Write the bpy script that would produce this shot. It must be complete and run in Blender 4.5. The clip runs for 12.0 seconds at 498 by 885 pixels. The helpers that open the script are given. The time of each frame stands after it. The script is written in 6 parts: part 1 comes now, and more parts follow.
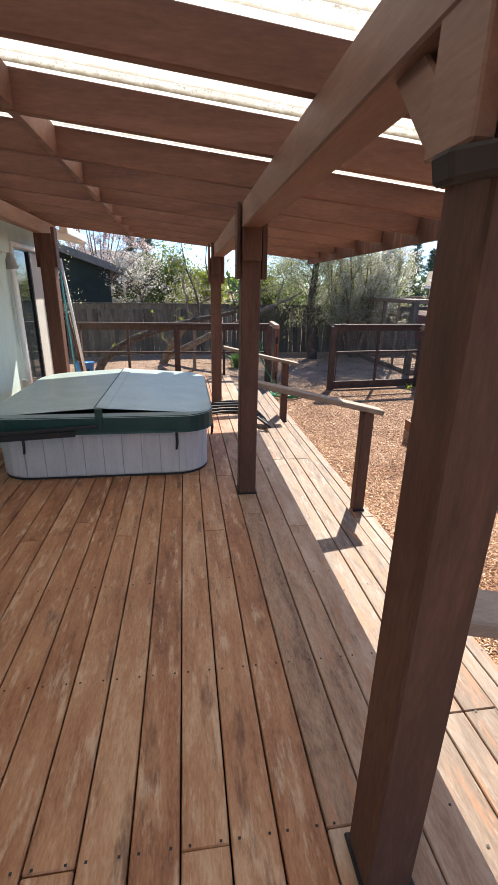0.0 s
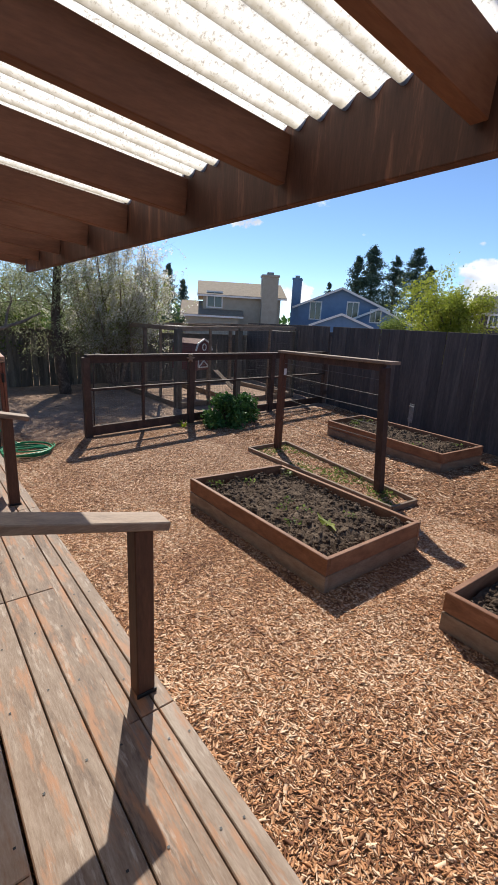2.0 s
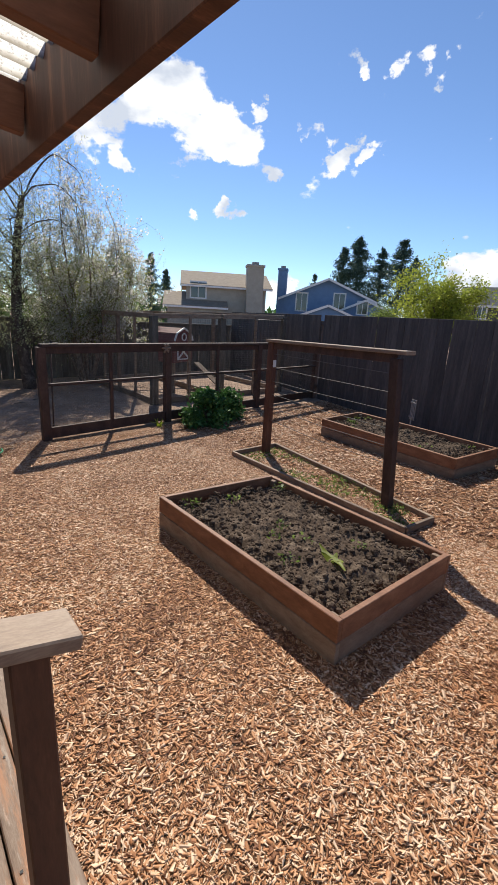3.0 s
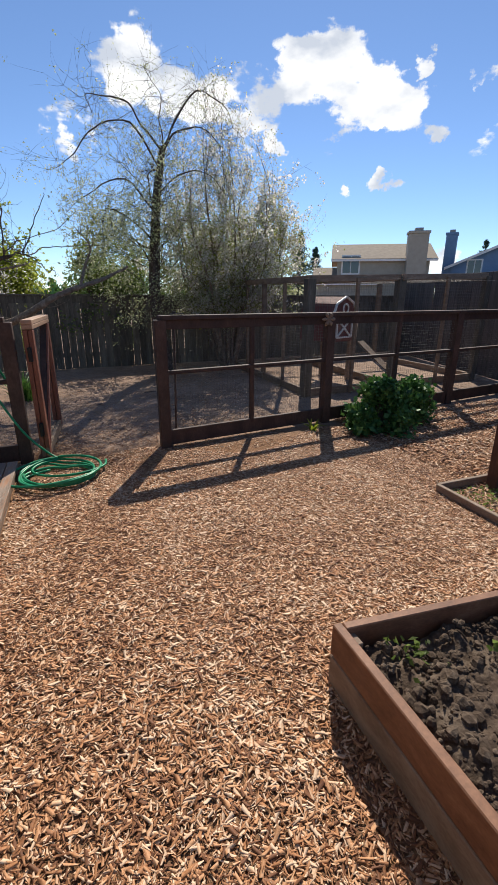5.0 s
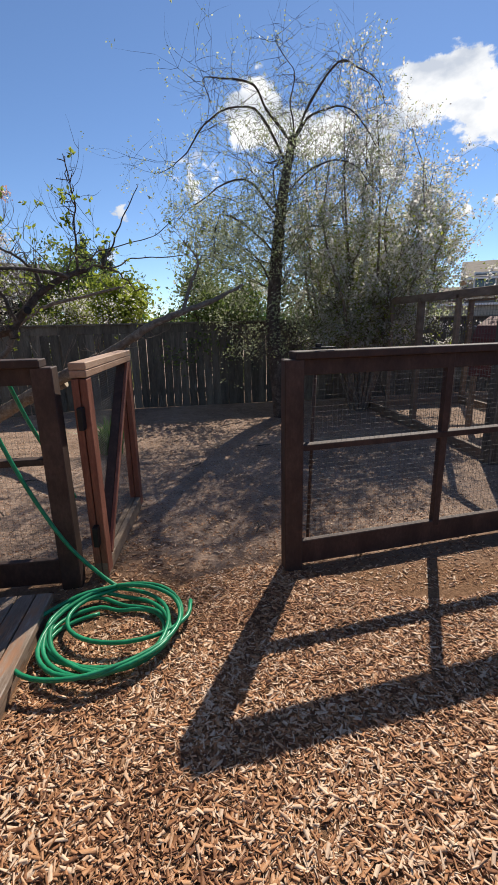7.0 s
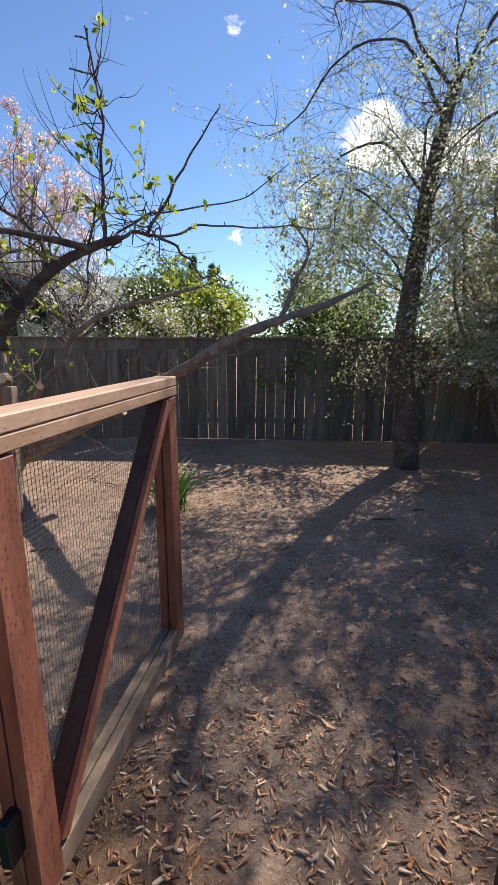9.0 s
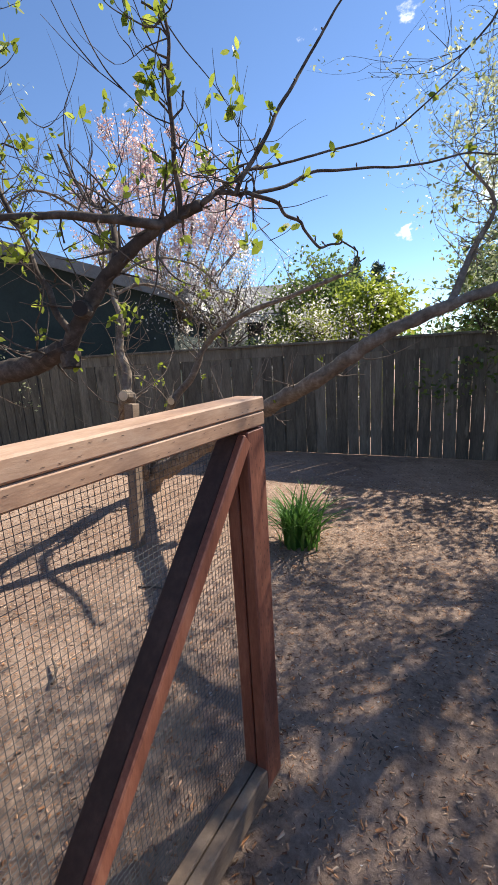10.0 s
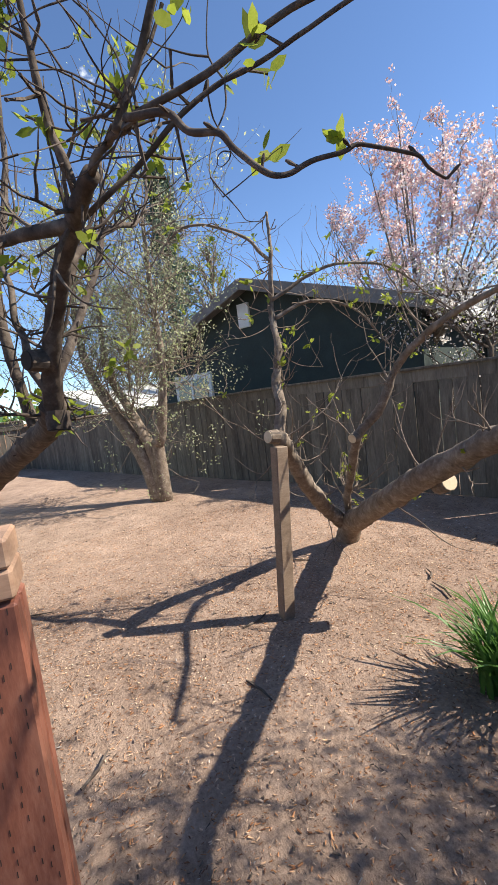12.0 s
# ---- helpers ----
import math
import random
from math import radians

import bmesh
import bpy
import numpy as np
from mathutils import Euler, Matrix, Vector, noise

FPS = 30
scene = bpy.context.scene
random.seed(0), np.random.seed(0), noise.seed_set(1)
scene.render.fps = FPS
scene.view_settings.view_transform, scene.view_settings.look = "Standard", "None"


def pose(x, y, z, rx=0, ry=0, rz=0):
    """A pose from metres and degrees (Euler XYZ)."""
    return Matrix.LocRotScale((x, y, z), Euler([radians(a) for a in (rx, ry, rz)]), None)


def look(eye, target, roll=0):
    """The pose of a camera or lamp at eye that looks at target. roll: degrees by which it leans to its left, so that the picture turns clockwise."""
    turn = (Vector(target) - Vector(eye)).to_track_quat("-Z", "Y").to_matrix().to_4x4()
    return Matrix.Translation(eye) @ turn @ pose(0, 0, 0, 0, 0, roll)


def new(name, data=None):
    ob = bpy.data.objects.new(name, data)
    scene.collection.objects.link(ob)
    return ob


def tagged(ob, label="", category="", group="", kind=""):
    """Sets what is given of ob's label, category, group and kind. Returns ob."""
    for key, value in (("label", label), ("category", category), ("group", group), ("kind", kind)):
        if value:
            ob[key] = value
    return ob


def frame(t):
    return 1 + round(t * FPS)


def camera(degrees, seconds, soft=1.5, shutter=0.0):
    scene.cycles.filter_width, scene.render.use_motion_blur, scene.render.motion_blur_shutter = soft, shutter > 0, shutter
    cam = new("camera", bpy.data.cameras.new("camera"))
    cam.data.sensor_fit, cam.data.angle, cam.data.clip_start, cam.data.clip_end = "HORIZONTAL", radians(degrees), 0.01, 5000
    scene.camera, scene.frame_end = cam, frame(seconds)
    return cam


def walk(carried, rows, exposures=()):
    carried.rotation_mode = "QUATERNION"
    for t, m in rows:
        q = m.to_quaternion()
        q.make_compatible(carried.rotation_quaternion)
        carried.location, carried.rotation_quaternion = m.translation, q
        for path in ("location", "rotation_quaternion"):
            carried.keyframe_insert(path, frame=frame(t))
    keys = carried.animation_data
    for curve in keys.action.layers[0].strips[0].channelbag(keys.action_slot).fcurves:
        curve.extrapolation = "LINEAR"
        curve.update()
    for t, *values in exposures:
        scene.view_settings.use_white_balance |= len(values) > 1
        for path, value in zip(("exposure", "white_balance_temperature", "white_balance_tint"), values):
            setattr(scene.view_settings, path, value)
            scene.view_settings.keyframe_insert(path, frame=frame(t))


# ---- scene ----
cam = camera(59.7, 12.0)
PATH = [
    (0, (0.038, 0.001, 1.523), (0.316, 1.867, 0.859), 1.1),
    (0.5, (0.119, 0.445, 1.505), (0.512, 2.294, 0.853), 3.7),
    (1, (0.199, 0.858, 1.518), (0.995, 2.584, 0.895), 2.5),
    (1.5, (0.479, 1.235, 1.531), (1.467, 2.882, 0.973), -0.2),
    (2, (0.745, 1.558, 1.499), (1.95, 3.065, 0.972), 3.0),
    (2.5, (1.025, 1.919, 1.51), (2.36, 3.303, 0.963), 1.7),
    (3, (1.301, 2.225, 1.398), (2.552, 3.683, 0.844), 3.2),
    (3.5, (1.542, 2.615, 1.293), (2.719, 4.116, 0.692), 5.2),
    (3.7, (1.631, 2.807, 1.315), (2.746, 4.342, 0.682), 3.2),
    (5.3, (2.242, 4.402, 1.090), (2.855, 6.190, 0.435), -0.4),
    (5.5, (2.294, 4.608, 1.100), (2.842, 6.413, 0.435), -1.1),
    (6, (2.302, 5.067, 1.132), (2.626, 6.948, 0.535), 2.0),
    (6.5, (2.275, 5.522, 1.125), (2.632, 7.409, 0.574), -0.7),
    (7, (2.338, 5.975, 1.082), (2.590, 7.888, 0.548), -1.3),
    (7.5, (2.337, 6.377, 1.072), (2.264, 8.31, 0.567), 0.2),
    (7.7, (2.319, 6.533, 1.074), (2.235, 8.468, 0.575), 0.4),
    (9.3, (2.377, 7.792, 1.039), (2.12, 9.725, 0.595), -0.1),
    (9.5, (2.364, 7.935, 1.045), (1.99, 9.849, 0.601), -0.7),
    (10, (2.39, 8.284, 1.021), (1.508, 10.032, 0.616), -3.4),
    (10.5, (2.398, 8.62, 1.025), (1.225, 10.196, 0.647), -4.5),
    (11, (2.402, 8.946, 1.041), (1.062, 10.389, 0.694), -5.8),
    (11.5, (2.48, 9.25, 1.042), (0.797, 10.301, 0.787), -7.0),
    (12, (2.501, 9.403, 1.041), (0.709, 10.265, 0.822), -7.1),
]
EXPOSURES = [(0.0, 1.05), (1.0, 0.84), (1.5, 0.62), (2.0, 0.33), (3.0, 0.31), (3.5, 0.34), (5.5, 0.17), (6.0, 0.15), (6.5, 0.13), (7.5, 0.24), (9.5, 0.80), (10.5, 0.90), (11.5, 0.95), (12.0, 0.92)]
walk(cam, [(t, look(eye, target, roll)) for t, eye, target, roll in PATH], EXPOSURES)

# ---- world, sun, exposure ----
SUN_DIR = Vector((0.62, 1.13, 1.26)).normalized()
SUN_AZ = math.atan2(SUN_DIR.x, SUN_DIR.y)
SUN_EL = math.asin(SUN_DIR.z)
world = bpy.data.worlds.new("sky")
scene.world = world
world.use_nodes = True


def nd(tree, kind, operation="", data_type="", **vals):
    n = tree.nodes.new(kind)
    if operation:
        n.operation = operation
    if data_type:
        n.data_type = data_type
    for k, v in vals.items():
        n.inputs[k[2:].replace("_", " ")].default_value = v
    return n


def build_sky():
    t = world.node_tree
    t.nodes.clear()
    L = t.links.new
    out = nd(t, "ShaderNodeOutputWorld")
    sky = nd(t, "ShaderNodeTexSky")
    sky.sky_type, sky.sun_disc = "NISHITA", False
    sky.sun_elevation, sky.sun_rotation = SUN_EL, SUN_AZ
    sky.air_density, sky.dust_density, sky.ozone_density, sky.altitude = 0.9, 0.10, 5.0, 1700.0
    bg = nd(t, "ShaderNodeBackground", i_Strength=SKY)
    L(sky.outputs[0], bg.inputs[0])
    # cumulus clouds: noise thickened round a low bank in the south
    co = nd(t, "ShaderNodeTexCoord")
    mp = nd(t, "ShaderNodeMapping")
    mp.inputs["Scale"].default_value = (1.0, 1.0, 1.7)
    L(co.outputs["Generated"], mp.inputs[0])
    n1 = nd(t, "ShaderNodeTexNoise", i_Scale=8.5, i_Detail=10.0, i_Roughness=0.58)
    L(mp.outputs[0], n1.inputs["Vector"])
    warp = nd(t, "ShaderNodeTexNoise", i_Scale=13.0, i_Detail=5.0, i_Roughness=0.6)
    L(co.outputs["Generated"], warp.inputs["Vector"])
    wc = nd(t, "ShaderNodeVectorMath", operation="SUBTRACT")
    wc.inputs[1].default_value = (0.5, 0.5, 0.5)
    L(warp.outputs["Color"], wc.inputs[0])
    ws_ = nd(t, "ShaderNodeVectorMath", operation="SCALE")
    ws_.inputs["Scale"].default_value = 0.13
    L(wc.outputs[0], ws_.inputs[0])
    wa = nd(t, "ShaderNodeVectorMath", operation="ADD")
    L(co.outputs["Generated"], wa.inputs[0])
    L(ws_.outputs[0], wa.inputs[1])
    m2 = nd(t, "ShaderNodeMapping")
    m2.inputs["Scale"].default_value = (1, 1, 1.5)
    L(wa.outputs[0], m2.inputs[0])
    total = None
    for az, el, width, gain in ((8.5, 20.5, 0.10, 0.34), (4.5, 17.0, 0.06, 0.31), (1.5, 14.6, 0.05, 0.30), (13, 21.3, 0.09, 0.34), (18, 20.4, 0.085, 0.33), (23, 20.0, 0.09, 0.34), (28, 21.3, 0.095, 0.35), (32.5, 19.5, 0.10, 0.36), (36.5, 18.6, 0.085, 0.35), (41, 17.0, 0.05, 0.33), (39.5, 22.5, 0.03, 0.31), (46.5, 20.0, 0.04, 0.33), (49.3, 17.9, 0.04, 0.34), (52.7, 17.2, 0.022, 0.31), (48.5, 25.2, 0.03, 0.31), (55, 24.6, 0.042, 0.33), (58.5, 24.0, 0.036, 0.32), (24.3, 15.5, 0.032, 0.32), (32.6, 11.0, 0.034, 0.32), (37.1, 12.3, 0.034, 0.32), (-7, 12.4, 0.036, 0.33), (66, 4.5, 0.11, 0.30), (72, 6, 0.13, 0.32), (45.0, 4.4, 0.06, 0.28)):
        a, e = radians(az), radians(el)
        d = nd(t, "ShaderNodeVectorMath", operation="DISTANCE")
        d.inputs[1].default_value = (math.sin(a) * math.cos(e), math.cos(a) * math.cos(e), math.sin(e) * 1.5)
        L(m2.outputs[0], d.inputs[0])
        r = nd(t, "ShaderNodeMapRange", i_From_Min=0.0, i_From_Max=width * 1.5, i_To_Min=gain * 1.0, i_To_Max=0.0)
        r.interpolation_type = "SMOOTHSTEP"
        L(d.outputs["Value"], r.inputs[0])
        if total is None:
            total = r.outputs[0]
        else:
            mx = nd(t, "ShaderNodeMath", operation="MAXIMUM")
            L(total, mx.inputs[0])
            L(r.outputs[0], mx.inputs[1])
            total = mx.outputs[0]
    ad = nd(t, "ShaderNodeMath", operation="ADD")
    L(n1.outputs[0], ad.inputs[0])
    L(total, ad.inputs[1])
    cr = nd(t, "ShaderNodeMapRange", i_From_Min=0.66, i_From_Max=0.745)
    cr.interpolation_type = "SMOOTHSTEP"
    L(ad.outputs[0], cr.inputs[0])
    n2 = nd(t, "ShaderNodeTexNoise", i_Scale=9.0, i_Detail=6.0)
    L(mp.outputs[0], n2.inputs["Vector"])
    ramp = nd(t, "ShaderNodeValToRGB")
    ramp.color_ramp.elements[0].position, ramp.color_ramp.elements[0].color = 0.40, (0.55, 0.60, 0.69, 1)
    ramp.color_ramp.elements[1].position, ramp.color_ramp.elements[1].color = 0.58, (1.0, 1.0, 1.0, 1)
    L(n2.outputs[0], ramp.inputs[0])
    cl = nd(t, "ShaderNodeBackground", i_Strength=CLOUD)
    L(ramp.outputs[0], cl.inputs[0])
    mix = nd(t, "ShaderNodeMixShader")
    L(cr.outputs[0], mix.inputs[0])
    L(bg.outputs[0], mix.inputs[1])
    L(cl.outputs[0], mix.inputs[2])
    L(mix.outputs[0], out.inputs[0])


SKY, CLOUD = 0.125, 1.0
build_sky()
sun = new("sun", bpy.data.lights.new("sun", "SUN"))
sun.data.energy, sun.data.angle, sun.data.color = 5.0, radians(0.55), (1.0, 0.93, 0.81)
sun.matrix_world = look(SUN_DIR * 40, (0, 0, 0))

# ---- materials ----
MATS = {}


def surface(name, cols, scale=6.0, stretch=(1, 1, 1), rough=0.7, bump=0.3, fine=40.0, metal=0.0, vary=0.0, island=0.0, spots=None, spec=0.4, transl=None, bump_dist=0.01, valleys=0.0, dots=None):
    """A noisy surface: cols is dark, middle, light; vary and island shift the brightness per object or loose piece."""
    m = bpy.data.materials.new(name)
    MATS[name] = m
    m.use_nodes = True
    t = m.node_tree
    t.nodes.clear()
    L = t.links.new
    out = nd(t, "ShaderNodeOutputMaterial")
    b = nd(t, "ShaderNodeBsdfPrincipled", i_Roughness=rough, i_Metallic=metal)
    b.inputs["Specular IOR Level"].default_value = spec
    co = nd(t, "ShaderNodeTexCoord")
    mp = nd(t, "ShaderNodeMapping")
    mp.inputs["Scale"].default_value = stretch
    info = nd(t, "ShaderNodeObjectInfo")
    off = nd(t, "ShaderNodeVectorMath", operation="SCALE")
    off.inputs[0].default_value = (17, 31, 23)
    L(info.outputs["Random"], off.inputs["Scale"])
    add = nd(t, "ShaderNodeVectorMath", operation="ADD")
    L(co.outputs["Object"], mp.inputs[0])
    L(mp.outputs[0], add.inputs[0])
    L(off.outputs[0], add.inputs[1])
    n1 = nd(t, "ShaderNodeTexNoise", i_Scale=scale, i_Detail=7.0, i_Roughness=0.62, i_Distortion=0.4)
    n2 = nd(t, "ShaderNodeTexNoise", i_Scale=fine, i_Detail=4.0, i_Roughness=0.7)
    L(add.outputs[0], n1.inputs["Vector"])
    L(add.outputs[0], n2.inputs["Vector"])
    mixn = nd(t, "ShaderNodeMix", data_type="FLOAT")
    mixn.inputs[0].default_value = 0.38
    L(n1.outputs[0], mixn.inputs[2])
    L(n2.outputs[0], mixn.inputs[3])
    val = mixn.outputs[0]
    for amount, src in ((vary, info.outputs["Random"]), (island, None)):
        if amount:
            if src is None:
                src = nd(t, "ShaderNodeNewGeometry").outputs["Random Per Island"]
            r = nd(t, "ShaderNodeMapRange", i_To_Min=-amount, i_To_Max=amount)
            L(src, r.inputs[0])
            a = nd(t, "ShaderNodeMath", operation="ADD")
            L(val, a.inputs[0])
            L(r.outputs[0], a.inputs[1])
            val = a.outputs[0]
    ramp = nd(t, "ShaderNodeValToRGB")
    els = ramp.color_ramp.elements
    pos = [0.3 + 0.4 * i / (len(cols) - 1) for i in range(len(cols))]
    els[0].position, els[1].position = pos[0], pos[-1]
    els[0].color, els[1].color = (*cols[0], 1), (*cols[-1], 1)
    for p, c in zip(pos[1:-1], cols[1:-1]):
        e = els.new(p)
        e.color = (*c, 1)
    L(val, ramp.inputs[0])
    col = ramp.outputs[0]
    if spots:
        for sc, th, sp_col in (spots if isinstance(spots, list) else [spots]):
            n3 = nd(t, "ShaderNodeTexNoise", i_Scale=sc, i_Detail=9.0, i_Roughness=0.68)
            L(add.outputs[0], n3.inputs["Vector"])
            r3 = nd(t, "ShaderNodeMapRange", i_From_Min=th, i_From_Max=th + 0.12, i_To_Max=0.75)
            L(n3.outputs[0], r3.inputs[0])
            mc = nd(t, "ShaderNodeMix", data_type="RGBA")
            L(r3.outputs[0], mc.inputs[0])
            L(col, mc.inputs[6])
            mc.inputs[7].default_value = (*sp_col, 1)
            col = mc.outputs[2]
    if valleys:
        # grime settled in the low lines of corrugated sheet
        sp = nd(t, "ShaderNodeSeparateXYZ")
        L(co.outputs["Object"], sp.inputs[0])
        k1 = nd(t, "ShaderNodeMath", operation="MULTIPLY")
        k1.inputs[1].default_value = 2 * math.pi / valleys
        L(sp.outputs["Y"], k1.inputs[0])
        k2 = nd(t, "ShaderNodeMath", operation="SINE")
        L(k1.outputs[0], k2.inputs[0])
        nz = nd(t, "ShaderNodeTexNoise", i_Scale=26.0, i_Detail=5.0)
        L(co.outputs["Object"], nz.inputs["Vector"])
        k3 = nd(t, "ShaderNodeMath", operation="SUBTRACT")
        L(nz.outputs[0], k3.inputs[0])
        L(k2.outputs[0], k3.inputs[1])
        k4 = nd(t, "ShaderNodeMapRange", i_From_Min=0.85, i_From_Max=1.5, i_To_Max=0.9)
        L(k3.outputs[0], k4.inputs[0])
        mv = nd(t, "ShaderNodeMix", data_type="RGBA")
        L(k4.outputs[0], mv.inputs[0])
        L(col, mv.inputs[6])
        mv.inputs[7].default_value = (0.36, 0.32, 0.25, 1)
        col = mv.outputs[2]
    L(col, b.inputs["Base Color"])
    if bump:
        bp = nd(t, "ShaderNodeBump", i_Strength=bump, i_Distance=bump_dist)
        L(mixn.outputs[0], bp.inputs["Height"])
        L(bp.outputs[0], b.inputs["Normal"])
    sh = b.outputs[0]
    if transl:
        tr = nd(t, "ShaderNodeBsdfTranslucent")
        L(col, tr.inputs[0])
        mx = nd(t, "ShaderNodeMixShader", i_Fac=transl)
        L(sh, mx.inputs[1])
        L(tr.outputs[0], mx.inputs[2])
        sh = mx.outputs[0]
    L(sh, out.inputs[0])
    return m


def plain(name, col, rough=0.5, metal=0.0, spec=0.5):
    c = Vector(col)
    return surface(name, (tuple(c * 0.8), col, tuple(c * 1.15)), scale=9, rough=rough, metal=metal, bump=0.08, spec=spec)


DECK = surface("deck_wood", ((0.15, 0.056, 0.023), (0.30, 0.124, 0.054), (0.41, 0.205, 0.100), (0.52, 0.33, 0.195)), scale=2.6, stretch=(4.5, 0.9, 4), rough=0.5, bump=0.45, fine=34, vary=0.07, spots=[(5.0, 0.535, (0.56, 0.385, 0.245)), (3.1, 0.56, (0.10, 0.042, 0.02))], bump_dist=0.004)
DECK_EDGE = surface("weathered_deck_wood", ((0.09, 0.054, 0.036), (0.185, 0.122, 0.083), (0.26, 0.192, 0.143), (0.34, 0.265, 0.21)), scale=3.2, stretch=(5, 0.8, 5), rough=0.62, bump=0.45, fine=28, vary=0.09, spots=[(4.0, 0.51, (0.36, 0.16, 0.07)), (6.0, 0.56, (0.44, 0.37, 0.31)), (3.0, 0.62, (0.08, 0.045, 0.03))], bump_dist=0.004)
DECK_WORN = surface("worn_deck_wood", ((0.15, 0.080, 0.046), (0.31, 0.18, 0.108), (0.41, 0.27, 0.18), (0.50, 0.37, 0.27)), scale=3.0, stretch=(4.5, 0.9, 4), rough=0.58, bump=0.45, fine=30, vary=0.09, spots=[(4.0, 0.55, (0.40, 0.165, 0.066)), (3.2, 0.575, (0.11, 0.055, 0.03))], bump_dist=0.004)
HANDRAIL = surface("weathered_rail_wood", ((0.155, 0.105, 0.076), (0.27, 0.195, 0.142), (0.38, 0.295, 0.225)), scale=3.0, stretch=(1.0, 5, 5), rough=0.65, bump=0.4, fine=30, vary=0.05, bump_dist=0.003)
FASCIA = surface("streaked_fascia_wood", ((0.050, 0.022, 0.015), (0.095, 0.040, 0.026), (0.15, 0.066, 0.042)), scale=3.0, stretch=(2, 6, 0.7), rough=0.6, bump=0.2, fine=30, spots=(3.0, 0.56, (0.30, 0.13, 0.075)), bump_dist=0.003)
STAIN = surface("stained_timber", ((0.045, 0.020, 0.013), (0.098, 0.042, 0.026), (0.17, 0.078, 0.048)), scale=3.0, stretch=(3, 3, 0.5), rough=0.6, bump=0.2, fine=30, vary=0.05, bump_dist=0.003)
BEAM = surface("stained_beam", ((0.16, 0.085, 0.058), (0.24, 0.13, 0.09), (0.33, 0.19, 0.13)), scale=3.0, stretch=(3, 0.5, 3), rough=0.6, bump=0.2, fine=30, vary=0.05, bump_dist=0.003)
RAFTER = surface("rafter_wood", ((0.13, 0.060, 0.040), (0.21, 0.098, 0.062), (0.30, 0.15, 0.095)), scale=3.0, stretch=(0.5, 3, 3), rough=0.62, bump=0.2, fine=30, vary=0.05, bump_dist=0.003)
CEDAR = surface("cedar_board", ((0.13, 0.055, 0.030), (0.24, 0.112, 0.060), (0.36, 0.19, 0.11)), scale=3.0, stretch=(2, 2, 5), rough=0.65, bump=0.25, fine=30, vary=0.06, bump_dist=0.003)
CEDAR_OLD = surface("grey_lower_board", ((0.13, 0.086, 0.057), (0.225, 0.157, 0.108), (0.33, 0.25, 0.182)), scale=3.0, stretch=(2, 2, 5), rough=0.75, bump=0.3, fine=30, vary=0.06, bump_dist=0.003)
REDWOOD = surface("red_gate_wood", ((0.13, 0.044, 0.028), (0.25, 0.090, 0.055), (0.37, 0.165, 0.105)), scale=4.0, stretch=(4, 4, 0.8), rough=0.6, bump=0.25, fine=34, vary=0.05, bump_dist=0.003)
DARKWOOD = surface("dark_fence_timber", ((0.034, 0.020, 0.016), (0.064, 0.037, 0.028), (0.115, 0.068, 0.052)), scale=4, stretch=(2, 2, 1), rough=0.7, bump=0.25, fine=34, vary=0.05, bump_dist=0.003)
GREYFENCE = surface("weathered_fence_board", ((0.062, 0.054, 0.042), (0.13, 0.114, 0.090), (0.22, 0.196, 0.158)), scale=3.0, stretch=(4, 4, 0.6), rough=0.85, bump=0.35, fine=26, vary=0.09, spots=[(2.4, 0.56, (0.042, 0.037, 0.030)), (3.6, 0.58, (0.30, 0.27, 0.22))], bump_dist=0.004)
EASTFENCE = surface("dark_fence_board", ((0.045, 0.040, 0.040), (0.084, 0.074, 0.070), (0.145, 0.125, 0.114)), scale=3.0, stretch=(4, 4, 0.5), rough=0.85, bump=0.35, fine=26, vary=0.07, bump_dist=0.004)
PANEL = surface("translucent_roofing", ((0.70, 0.67, 0.61), (0.80, 0.78, 0.74), (0.86, 0.85, 0.82)), scale=2.0, rough=0.5, bump=0.05, fine=14, transl=0.74, spots=[(95, 0.535, (0.24, 0.20, 0.16)), (9, 0.60, (0.55, 0.50, 0.42))], valleys=0.09)
CHIP = surface("wood_chip", ((0.15, 0.058, 0.024), (0.40, 0.178, 0.074), (0.53, 0.28, 0.14), (0.72, 0.51, 0.345)), scale=0.9, rough=0.7, bump=0.25, island=0.25, fine=60)
SOIL = surface("garden_soil", ((0.028, 0.019, 0.014), (0.092, 0.065, 0.047), (0.25, 0.19, 0.14)), scale=9, rough=0.95, bump=0.9, fine=60, bump_dist=0.02, spec=0.1)
WHITE = surface("white_paint", ((0.66, 0.66, 0.64), (0.76, 0.76, 0.74), (0.82, 0.82, 0.80)), scale=5, rough=0.5, bump=0.05)
SIDING = surface("pale_mint_siding", ((0.46, 0.56, 0.52), (0.55, 0.65, 0.61), (0.62, 0.71, 0.67)), scale=4, stretch=(3, 6, 0.4), rough=0.65, bump=0.12)
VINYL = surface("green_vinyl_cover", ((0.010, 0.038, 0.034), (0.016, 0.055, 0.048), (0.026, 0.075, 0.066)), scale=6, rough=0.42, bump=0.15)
VINYL_TOP = surface("pale_green_vinyl", ((0.26, 0.33, 0.315), (0.33, 0.40, 0.38), (0.41, 0.475, 0.455)), scale=5, rough=0.38, bump=0.12)
TUB = surface("off_white_tub_panel", ((0.47, 0.45, 0.44), (0.58, 0.56, 0.55), (0.66, 0.64, 0.63)), scale=4, stretch=(3, 3, 0.5), rough=0.5, bump=0.1)
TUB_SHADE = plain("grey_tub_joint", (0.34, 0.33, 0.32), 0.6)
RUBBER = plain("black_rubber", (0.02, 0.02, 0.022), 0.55)
